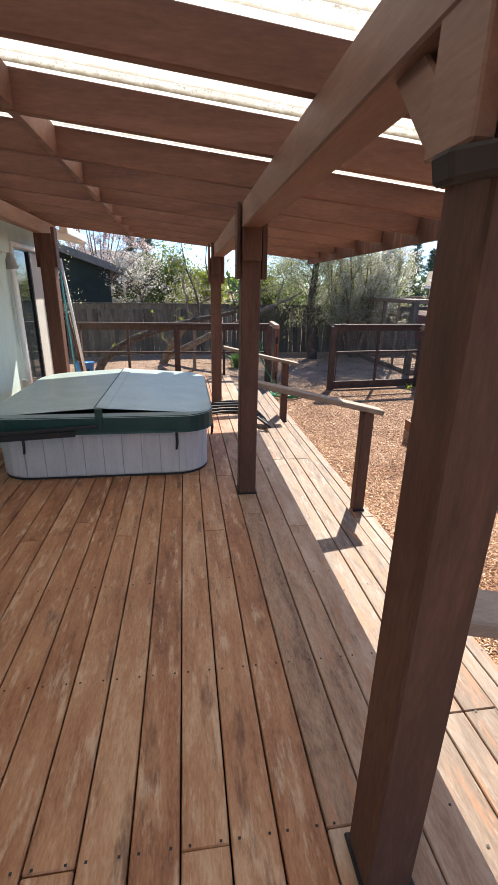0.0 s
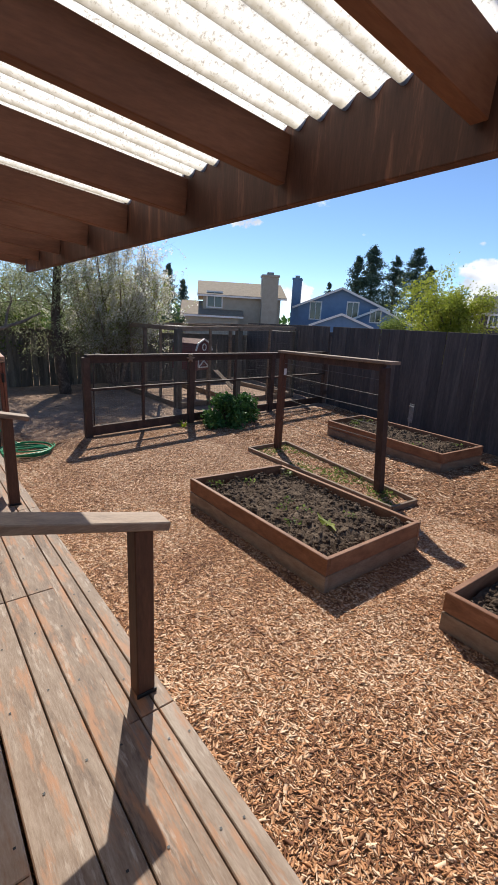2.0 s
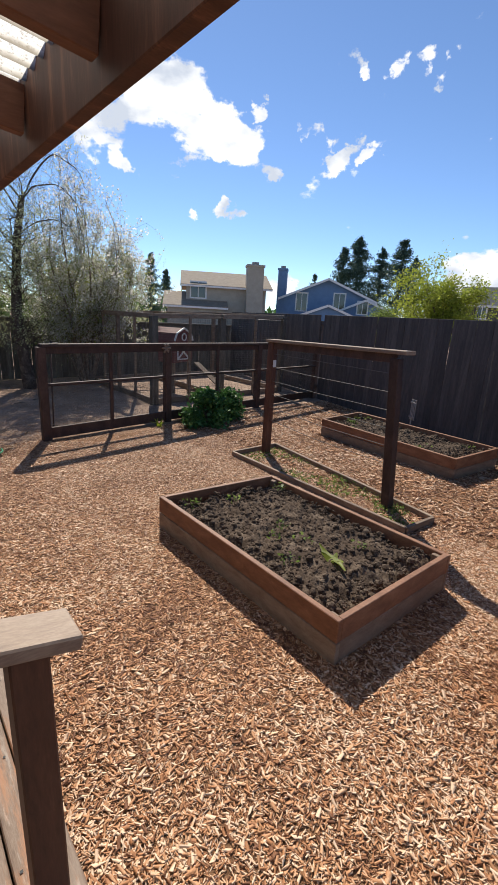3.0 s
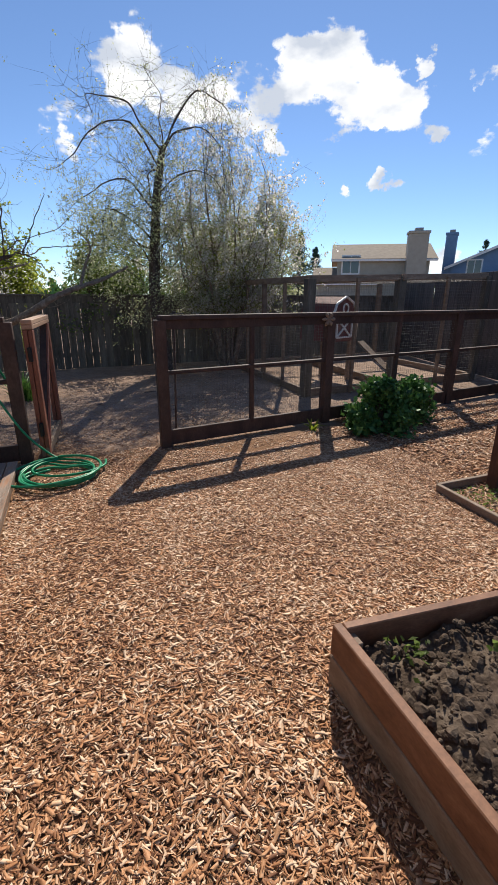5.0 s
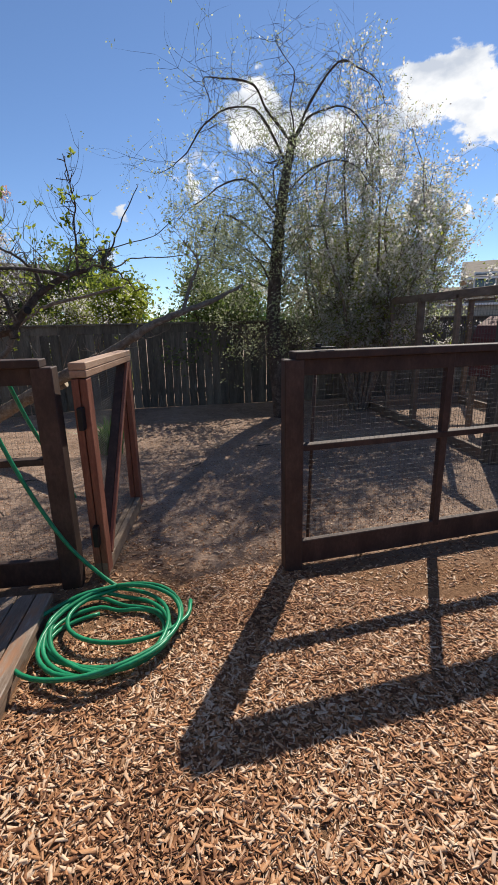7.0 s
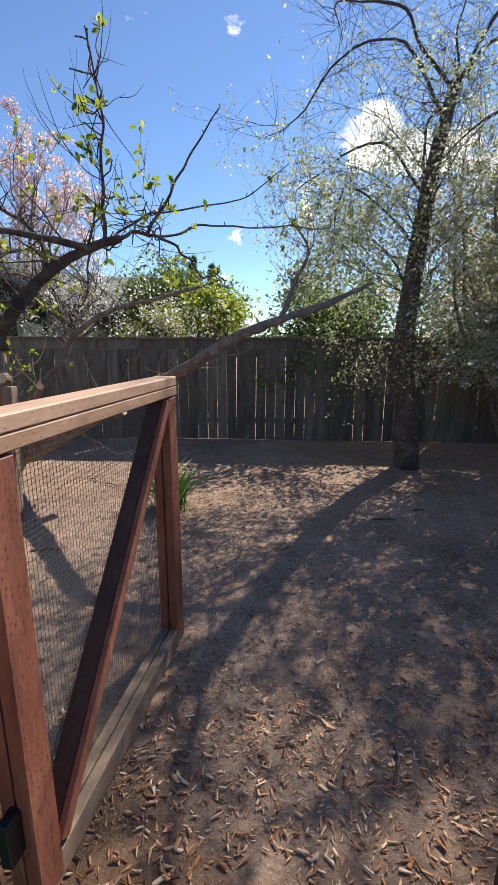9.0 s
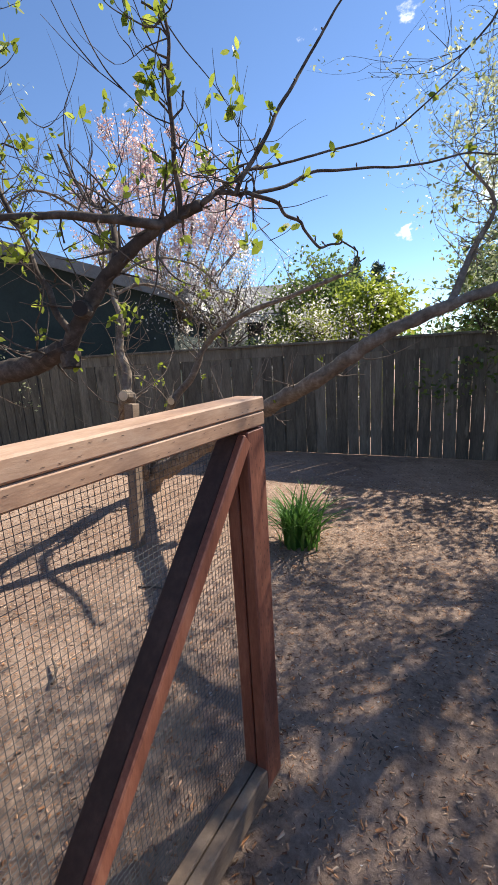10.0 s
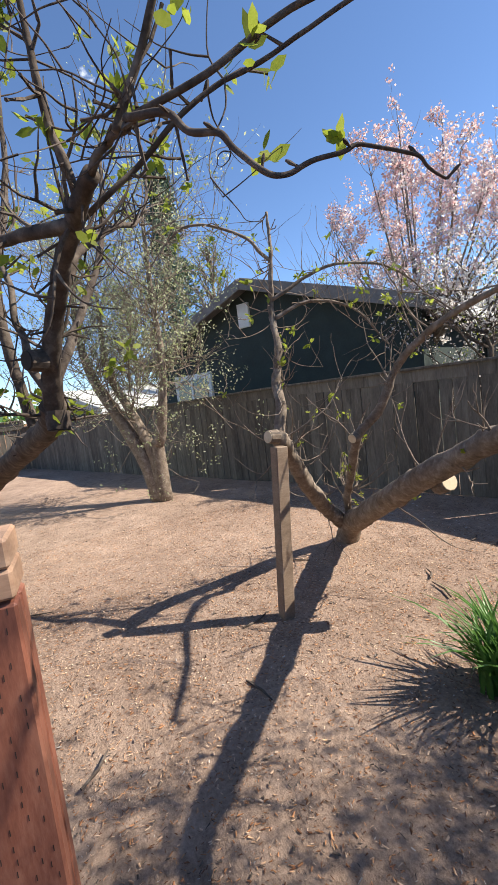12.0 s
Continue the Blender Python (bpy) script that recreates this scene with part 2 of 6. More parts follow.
HOSE = surface("green_hose_vinyl", ((0.008, 0.15, 0.065), (0.014, 0.24, 0.105), (0.03, 0.33, 0.16)), scale=8, rough=0.35, bump=0.05)
WIRE = plain("galvanised_wire", (0.14, 0.135, 0.128), 0.6, 0.2)
STEEL = plain("dark_steel", (0.06, 0.058, 0.056), 0.5, 0.8)
BLACKIRON = plain("black_iron", (0.018, 0.018, 0.02), 0.5, 0.4)
GATE_TOP = surface("pale_cedar_rail", ((0.30, 0.165, 0.10), (0.46, 0.285, 0.185), (0.58, 0.40, 0.28)), scale=3.0, stretch=(3, 1.0, 6), rough=0.65, bump=0.3, fine=34, vary=0.05, spots=(7, 0.72, (0.22, 0.10, 0.055)), bump_dist=0.003)
KNOT = plain("dark_healed_knot", (0.035, 0.028, 0.024), 0.9)
BARK = surface("grey_brown_bark", ((0.036, 0.028, 0.023), (0.10, 0.077, 0.062), (0.23, 0.19, 0.155)), scale=14, stretch=(1, 1, 1), rough=0.9, bump=0.9, fine=45, bump_dist=0.005, spec=0.15)
BARK_PALE = surface("pale_lichen_bark", ((0.085, 0.062, 0.045), (0.20, 0.155, 0.118), (0.37, 0.31, 0.25)), scale=15, stretch=(1, 1, 1), rough=0.9, bump=0.8, fine=45, bump_dist=0.005, spec=0.15)
CUTWOOD = surface("fresh_cut_wood", ((0.55, 0.41, 0.25), (0.68, 0.54, 0.36), (0.76, 0.64, 0.46)), scale=12, rough=0.8, bump=0.2)
LEAF = surface("green_leaf", ((0.085, 0.12, 0.028), (0.155, 0.215, 0.05), (0.26, 0.33, 0.10)), scale=3, rough=0.5, bump=0, island=0.16, transl=0.58, spec=0.3)
LEAF_PALE = surface("silvery_spring_leaf", ((0.24, 0.27, 0.12), (0.42, 0.45, 0.24), (0.60, 0.61, 0.43)), scale=3, rough=0.45, bump=0, island=0.17, transl=0.68, spec=0.3)
LEAF_BRIGHT = surface("bright_young_leaf", ((0.16, 0.21, 0.02), (0.29, 0.34, 0.045), (0.42, 0.46, 0.09)), scale=3, rough=0.45, bump=0, island=0.13, transl=0.62, spec=0.3)
LEAF_DARK = surface("dark_bush_leaf", ((0.035, 0.10, 0.022), (0.075, 0.18, 0.042), (0.13, 0.27, 0.075)), scale=3, rough=0.45, bump=0, island=0.14, transl=0.25, spec=0.35)
CONIFER = surface("dark_conifer_needle", ((0.036, 0.072, 0.054), (0.075, 0.130, 0.092), (0.13, 0.19, 0.13)), scale=2, rough=0.7, bump=0, island=0.14, transl=0.15)
PINK = surface("pink_blossom", ((0.62, 0.36, 0.34), (0.76, 0.54, 0.51), (0.84, 0.70, 0.67)), scale=1.2, rough=0.6, bump=0, island=0.16, transl=0.45)
BLOSSOM = surface("white_blossom", ((0.62, 0.56, 0.50), (0.76, 0.72, 0.68), (0.84, 0.82, 0.80)), scale=2, rough=0.6, bump=0, island=0.12, transl=0.68)
SHINGLE = surface("tan_roof_shingle", ((0.20, 0.155, 0.115), (0.27, 0.215, 0.16), (0.33, 0.275, 0.21)), scale=3, rough=0.9, bump=0.4)
GREYSHINGLE = surface("grey_roof_shingle", ((0.12, 0.115, 0.11), (0.185, 0.18, 0.172), (0.26, 0.25, 0.24)), scale=3, rough=0.9, bump=0.4)
TANWALL = surface("taupe_house_siding", ((0.31, 0.29, 0.235), (0.37, 0.345, 0.285), (0.43, 0.40, 0.335)), scale=2, rough=0.8, bump=0.2)
BLUEWALL = surface("blue_house_siding", ((0.115, 0.20, 0.33), (0.145, 0.245, 0.395), (0.175, 0.285, 0.45)), scale=2, rough=0.75, bump=0.2)
DARKGREEN = surface("dark_green_siding", ((0.018, 0.028, 0.026), (0.028, 0.042, 0.038), (0.040, 0.056, 0.051)), scale=2, rough=0.75, bump=0.2)
PALEWALL = surface("pale_grey_siding", ((0.42, 0.41, 0.36), (0.50, 0.49, 0.44), (0.57, 0.56, 0.51)), scale=2, rough=0.75, bump=0.2)
BARNRED = surface("faded_red_board", ((0.10, 0.035, 0.032), (0.155, 0.055, 0.05), (0.21, 0.085, 0.075)), scale=4, rough=0.75, bump=0.2)
BLUEPLASTIC = plain("blue_plastic", (0.03, 0.16, 0.42), 0.4)
TEAL = plain("teal_paint", (0.06, 0.30, 0.34), 0.45)
CONCRETE = surface("grey_concrete", ((0.22, 0.21, 0.20), (0.31, 0.30, 0.285), (0.40, 0.39, 0.37)), scale=6, rough=0.9, bump=0.4)


def glass_mat():
    m = bpy.data.materials.new("window_glass")
    m.use_nodes = True
    b = m.node_tree.nodes["Principled BSDF"]
    b.inputs["Base Color"].default_value = (0.02, 0.028, 0.032, 1)
    b.inputs["Roughness"].default_value = 0.05
    b.inputs["Specular IOR Level"].default_value = 0.7
    return m


GLASS = glass_mat()


def ground_mat():
    """Bare dry earth, with a bed of wood chips on the garden side and thin grass further out."""
    m = bpy.data.materials.new("garden_ground")
    m.use_nodes = True
    t = m.node_tree
    t.nodes.clear()
    L = t.links.new
    out = nd(t, "ShaderNodeOutputMaterial")
    b = nd(t, "ShaderNodeBsdfPrincipled", i_Roughness=0.95)
    b.inputs["Specular IOR Level"].default_value = 0.15
    co = nd(t, "ShaderNodeTexCoord")
    n1 = nd(t, "ShaderNodeTexNoise", i_Scale=1.1, i_Detail=8.0, i_Roughness=0.6)
    n2 = nd(t, "ShaderNodeTexNoise", i_Scale=46.0, i_Detail=9.0, i_Roughness=0.78)
    nm = nd(t, "ShaderNodeTexNoise", i_Scale=6.5, i_Detail=7.0, i_Roughness=0.65, i_Distortion=0.6)
    v = nd(t, "ShaderNodeTexVoronoi", i_Scale=75.0)
    for n in (n1, n2, nm, v):
        L(co.outputs["Object"], n.inputs["Vector"])
    r1 = nd(t, "ShaderNodeValToRGB")
    r1.color_ramp.elements[0].position, r1.color_ramp.elements[0].color = 0.37, (0.135, 0.086, 0.061, 1)
    r1.color_ramp.elements[1].position, r1.color_ramp.elements[1].color = 0.62, (0.55, 0.395, 0.298, 1)
    mx = nd(t, "ShaderNodeMix", data_type="FLOAT")
    mx.inputs[0].default_value = 0.5
    mm = nd(t, "ShaderNodeMix", data_type="FLOAT")
    mm.inputs[0].default_value = 0.5
    L(n1.outputs[0], mm.inputs[2])
    L(nm.outputs[0], mm.inputs[3])
    L(mm.outputs[0], mx.inputs[2])
    L(n2.outputs[0], mx.inputs[3])
    L(mx.outputs[0], r1.inputs[0])
    r2 = nd(t, "ShaderNodeValToRGB")
    r2.color_ramp.elements[0].color = (0.20, 0.10, 0.05, 1)
    r2.color_ramp.elements[1].color = (0.38, 0.22, 0.125, 1)
    L(v.outputs["Color"], r2.inputs[0])
    sep = nd(t, "ShaderNodeSeparateXYZ")
    L(co.outputs["Object"], sep.inputs[0])
    edge = nd(t, "ShaderNodeMath", operation="ADD")
    wob = nd(t, "ShaderNodeMapRange", i_To_Min=-0.5, i_To_Max=0.5)
    L(n1.outputs[0], wob.inputs[0])
    L(sep.outputs["Y"], edge.inputs[0])
    L(wob.outputs[0], edge.inputs[1])
    msk = nd(t, "ShaderNodeMapRange", i_From_Min=8.1, i_From_Max=8.6, i_To_Min=1.0, i_To_Max=0.0)
    L(edge.outputs[0], msk.inputs[0])
    mc = nd(t, "ShaderNodeMix", data_type="RGBA")
    L(msk.outputs[0], mc.inputs[0])
    L(r1.outputs[0], mc.inputs[6])
    L(r2.outputs[0], mc.inputs[7])
    L(mc.outputs[2], b.inputs["Base Color"])
    bp = nd(t, "ShaderNodeBump", i_Strength=1.0, i_Distance=0.035)
    L(mx.outputs[0], bp.inputs["Height"])
    L(bp.outputs[0], b.inputs["Normal"])
    L(b.outputs[0], out.inputs[0])
    return m


GROUND = ground_mat()

# ---- mesh helpers ----
G = -0.35
rng = np.random.default_rng(7)


def mesh_of(bm, name):
    me = bpy.data.meshes.new(name)
    bm.to_mesh(me)
    bm.free()
    return me


def part(name, bm, material, parent=None, label="", smooth=False):
    me = mesh_of(bm, name) if isinstance(bm, bmesh.types.BMesh) else bm
    if material is not None:
        me.materials.append(material)
    ob = new(name, me)
    if smooth:
        me.polygons.foreach_set("use_smooth", [True] * len(me.polygons))
    if parent is not None:
        ob.parent = parent
    if label:
        ob["label"] = label
    return ob


def thing(name, label, category, at=(0, 0, 0), rz=0.0, group="", kind=""):
    ob = new(name)
    ob.empty_display_size = 0.1
    ob.matrix_basis = pose(*at, 0, 0, rz)
    return tagged(ob, label, category, group, kind)


def box(bm, c, s, m=None, bevel=0.0):
    """A box of size s round c, turned by m, with its edges eased."""
    mat4 = Matrix.Translation(c) @ (m or Matrix()) @ Matrix.Diagonal((*s, 1))
    r = bmesh.ops.create_cube(bm, size=1.0, matrix=mat4)
    if bevel:
        es = list({e for v in r["verts"] for e in v.link_edges})
        bmesh.ops.bevel(bm, geom=es, offset=bevel, segments=1, affect="EDGES")
    return bm


def bx(c, s, m=None, bevel=0.004):
    return box(bmesh.new(), c, s, m, bevel)


def stick(bm, a, b, w, d, bevel=0.003, up=(0, 0, 1)):
    """A squared timber from a to b, w across and d deep (d along up as near as may be)."""
    a, b = Vector(a), Vector(b)
    y = (b - a).normalized()
    u = Vector(up)
    if abs(y.dot(u)) > 0.95:
        u = Vector((0, 1, 0))
    x = y.cross(u).normalized()
    z = x.cross(y)
    m = Matrix((x, y, z)).transposed().to_4x4()
    return box(bm, (a + b) / 2, (w, (b - a).length, d), m, bevel)


def st(a, b, w, d, bevel=0.003, up=(0, 0, 1)):
    return stick(bmesh.new(), a, b, w, d, bevel, up)


class Soup:
    """Vertices and faces gathered for one mesh."""

    def __init__(self):
        self.v, self.f, self.n = [], [], 0

    def add(self, v, f):
        self.f.extend([tuple(i + self.n for i in q) for q in f])
        self.v.extend([tuple(p) for p in v])
        self.n += len(v)

    def tube(self, pts, radii, sides=7, cap=True):
        pts = [Vector(p) for p in pts]
        rings, x = [], None
        for i, p in enumerate(pts):
            d = (pts[min(i + 1, len(pts) - 1)] - pts[max(i - 1, 0)]).normalized()
            if x is None:
                x = d.orthogonal().normalized()
            else:
                x = (x - d * x.dot(d)).normalized()
            y = d.cross(x)
            rings += [p + (x * math.cos(a) + y * math.sin(a)) * radii[i] for a in (2 * math.pi * k / sides for k in range(sides))]
        fs = [(i * sides + k, i * sides + (k + 1) % sides, (i + 1) * sides + (k + 1) % sides, (i + 1) * sides + k) for i in range(len(pts) - 1) for k in range(sides)]
        if cap:
            fs += [tuple(range(sides))[::-1], tuple((len(pts) - 1) * sides + k for k in range(sides))]
        self.add(rings, fs)

    def mesh(self, name):
        me = bpy.data.meshes.new(name)
        me.from_pydata(self.v, [], self.f)
        me.update()
        return me


def smooth_path(pts, n=4):
    """Catmull-Rom through pts."""
    p = [Vector(q) for q in pts]
    p = [2 * p[0] - p[1]] + p + [2 * p[-1] - p[-2]]
    out = []
    for i in range(1, len(p) - 2):
        a, b, c, d = p[i - 1:i + 3]
        for k in range(n):
            t = k / n
            out.append(0.5 * ((2 * b) + (c - a) * t + (2 * a - 5 * b + 4 * c - d) * t * t + (3 * b - a - 3 * c + d) * t ** 3))
    return out + [p[-2]]


def taper(n, r0, r1):
    return [r0 + (r1 - r0) * i / (n - 1) for i in range(n)]


def leaves(name, pos, size, material, parent, label="", flat=0.0, slim=0.5, seed=1, kind="", six=False):
    """Folded leaves, four- or six-cornered, one at each place."""
    g = np.random.default_rng(seed)
    n = len(pos)
    pos = np.asarray(pos, dtype=float)
    a = g.normal(size=(n, 3))
    a[:, 2] *= 1 - flat
    a /= np.linalg.norm(a, axis=1)[:, None]
    b = g.normal(size=(n, 3))
    b -= a * (a * b).sum(1)[:, None]
    b /= np.linalg.norm(b, axis=1)[:, None]
    s = (size * g.uniform(0.6, 1.35, n))[:, None]
    c = np.cross(a, b)
    if six:
        k = 6
        q = np.stack([pos, pos + s * (0.25 * a + slim * 0.40 * b + 0.05 * c), pos + s * (0.66 * a + slim * 0.42 * b + 0.07 * c), pos + s * (a + 0.04 * c), pos + s * (0.66 * a - slim * 0.42 * b + 0.07 * c), pos + s * (0.25 * a - slim * 0.40 * b + 0.05 * c)], 1).reshape(-1, 3)
    else:
        k = 4
        q = np.stack([pos, pos + s * (0.45 * a + slim * 0.5 * b + 0.06 * c), pos + s * a, pos + s * (0.45 * a - slim * 0.5 * b + 0.06 * c)], 1).reshape(-1, 3)
    me = bpy.data.meshes.new(name)
    me.vertices.add(k * n)
    me.vertices.foreach_set("co", q.ravel())
    me.loops.add(k * n)
    me.loops.foreach_set("vertex_index", np.arange(k * n))
    me.polygons.add(n)
    me.polygons.foreach_set("loop_start", np.arange(0, k * n, k))
    me.update(calc_edges=True)
    ob = part(name, me, material, parent, label)
    if kind:
        ob["kind"] = kind
    return ob


def grow(soup, tips, start, direction, length, radius, depth, g, spread=0.6, lift=0.15, kids=3, wander=0.25, sides=5, fine=False):
    """A branch with side branches; its thin ends are gathered in tips."""
    p, d = Vector(start), Vector(direction).normalized()
    n = 5
    pts, rs = [p.copy()], [radius]
    for i in range(n):
        d = (d + Vector(g.normal(0, wander, 3)) * 0.6 + Vector((0, 0, lift * 0.3))).normalized()
        p = p + d * (length / n)
        pts.append(p.copy())
        rs.append(radius * (1 - 0.75 * (i + 1) / n))
    if fine:
        sm = smooth_path(pts, 3)
        soup.tube(sm, [rs[i // 3] + (rs[min(n, i // 3 + 1)] - rs[i // 3]) * (i % 3) / 3 for i in range(len(sm))], 6)
    else:
        soup.tube(pts, rs, sides if radius > 0.012 else 4, cap=False)
    if depth == 0:
        tips.extend(pts[1:])
        return
    for k in range(kids):
        i = int(g.integers(1, n + 1))
        dd = (d * 0.7 + Vector(g.normal(0, spread, 3)) + Vector((0, 0, lift))).normalized()
        grow(soup, tips, pts[i], dd, length * g.uniform(0.5, 0.75), rs[i] * 0.75 + 0.001, depth - 1, g, spread, lift, kids, wander, sides, fine)

# ---- ground ----


def relief(x, y):
    """Low swells and hollows of the bare earth beyond the wire fence."""
    f = np.clip((y - 8.6) / 1.0, 0, 1) * np.clip((13.2 - y) / 0.6, 0, 1)
    return f * (0.010 * np.sin(1.9 * x + 0.7 * y) * np.sin(1.3 * y - 0.5 * x) + 0.006 * np.sin(5.1 * x + 2.0 * y + 1) * np.sin(4.3 * y - 1.7 * x) + 0.003 * np.sin(13 * x - 4 * y) * np.sin(11 * y + 5 * x))


def build_ground():
    bm = bmesh.new()
    # fine patch for the garden inside one sheet that runs to the horizon
    xs = [-400, -60, -20] + [-8 + 0.15 * i for i in range(161)] + [30, 80, 400]
    ys = [-400, -60, -15] + [-4 + 0.15 * i for i in range(134)] + [30, 80, 400]
    grid = [[bm.verts.new((x, y, G + (0.004 * noise.noise(Vector((x * 0.7, y * 0.7, 0))) + float(relief(x, y)) if -8 < x < 16 and -4 < y < 15.9 else 0))) for x in xs] for y in ys]
    for j in range(len(ys) - 1):
        for i in range(len(xs) - 1):
            bm.faces.new((grid[j][i], grid[j][i + 1], grid[j + 1][i + 1], grid[j + 1][i]))
    ob = part("ground", bm, GROUND, smooth=True)
    tagged(ob, "bare dry earth and wood chip ground of a back garden", "ground", kind="structure")


build_ground()


def scatter_chips(name, n, x0, x1, y0, y1, length, label, keep=None, seed=3, material=None, lift=0.002, deep=0.004, tilt=0.10, what="wood chips"):
    """Many small split chips lying loosely; one mesh."""
    g = np.random.default_rng(seed)
    p = np.stack([g.uniform(x0, x1, n), g.uniform(y0, y1, n)], 1)
    if keep is not None:
        p = p[keep(p[:, 0], p[:, 1], g)]
    n = len(p)
    L = length * np.clip(g.lognormal(0, 0.36, n), 0.4, 2.0)
    W = L * g.uniform(0.16, 0.46, n)
    T = 0.0008 + W * g.uniform(0.03, 0.12, n)
    yaw, pit, rol = g.uniform(0, 2 * np.pi, n), g.normal(0, tilt, n), g.normal(0, 2.2 * tilt, n)
    ax = np.stack([np.cos(yaw) * np.cos(pit), np.sin(yaw) * np.cos(pit), np.sin(pit)], 1)
    sd = np.stack([-np.sin(yaw), np.cos(yaw), np.zeros(n)], 1)
    up = np.cross(ax, sd)
    sd2 = sd * np.cos(rol)[:, None] + up * np.sin(rol)[:, None]
    up2 = np.cross(ax, sd2)
    z = G + lift + relief(p[:, 0], p[:, 1]) + np.abs(np.sin(pit)) * L * 0.3 + g.uniform(0, deep, n)
    c = np.concatenate([p, z[:, None]], 1)
    a, b, u = ax * L[:, None] / 2, sd2 * W[:, None] / 2, up2 * T[:, None] / 2
    # splintered outline: slanted ends, one of them narrower
    k = g.uniform(0.15, 0.95, n)[:, None]
    e, h = g.uniform(-0.4, 0.4, n)[:, None], g.uniform(-0.4, 0.4, n)[:, None]
    p0, p1, p2, p3 = c - a * (1 + h) - b, c + a * (1 + e) - b * k, c + a * (1 - e) + b * k, c - a * (1 - h) + b
    v = np.stack([p0 - u, p1 - u, p2 - u, p3 - u, p0 + u, p1 + u, p2 + u, p3 + u], 1).reshape(-1, 3)
    q = np.array([[4, 5, 6, 7], [0, 1, 5, 4], [2, 3, 7, 6]])
    f = (np.arange(n)[:, None, None] * 8 + q[None]).reshape(-1)
    me = bpy.data.meshes.new(name)
    me.vertices.add(8 * n)
    me.vertices.foreach_set("co", v.ravel())
    me.loops.add(len(f))
    me.loops.foreach_set("vertex_index", f)
    me.polygons.add(len(f) // 4)
    me.polygons.foreach_set("loop_start", np.arange(0, len(f), 4))
    me.update(calc_edges=True)
    ob = part(name, me, material or CHIP)
    tagged(ob, label, what, kind="stuff")
    return ob


def near_keep(x, y, g):
    return (x > 1.57) & (y < 8.05 + 0.25 * np.sin(3 * x)) & ~((x > 2.95) & (x < 4.1) & (y > 3.35) & (y < 5.2)) & (y > 0.4 * (x - 6))


scatter_chips("wood_chips", 310000, 1.56, 5.0, 1.4, 8.4, 0.0205, "pale brown wood chip mulch covering the garden ground", near_keep, 3, deep=0.007, tilt=0.11)
scatter_chips("wood_chips", 80000, 5.0, 9.0, 2.0, 8.6, 0.032, "pale brown wood chip mulch beside the raised beds", None, 4, deep=0.014, tilt=0.17)
scatter_chips("wood_chips", 12000, 1.5, 4.2, 7.9, 9.5, 0.018, "wood chips trodden thin in the gateway", lambda x, y, g: g.uniform(0, 1, len(x)) > (y - 7.9) / 1.5, 5, deep=0.006)
scatter_chips("leaf_litter", 52000, -2.6, 4.6, 8.5, 12.6, 0.010, "dry leaf bits and twigs on bare earth", None, 6, what="leaf litter")
scatter_chips("leaf_litter", 16000, -6.0, 6.5, 8.8, 13.6, 0.012, "pale dry bits scattered on bare earth", None, 16, what="leaf litter")
scatter_chips("fallen_petals", 2600, -3.0, 5.0, 8.7, 13.0, 0.010, "white petals fallen on bare earth", None, 17, BLOSSOM, 0.004, what="petals")
scatter_chips("dark_debris", 9000, -3.5, 5.0, 8.6, 13.4, 0.012, "dark bark bits and crumbs on bare earth", None, 18, BARK, 0.003, 0.006, 0.2, what="debris")


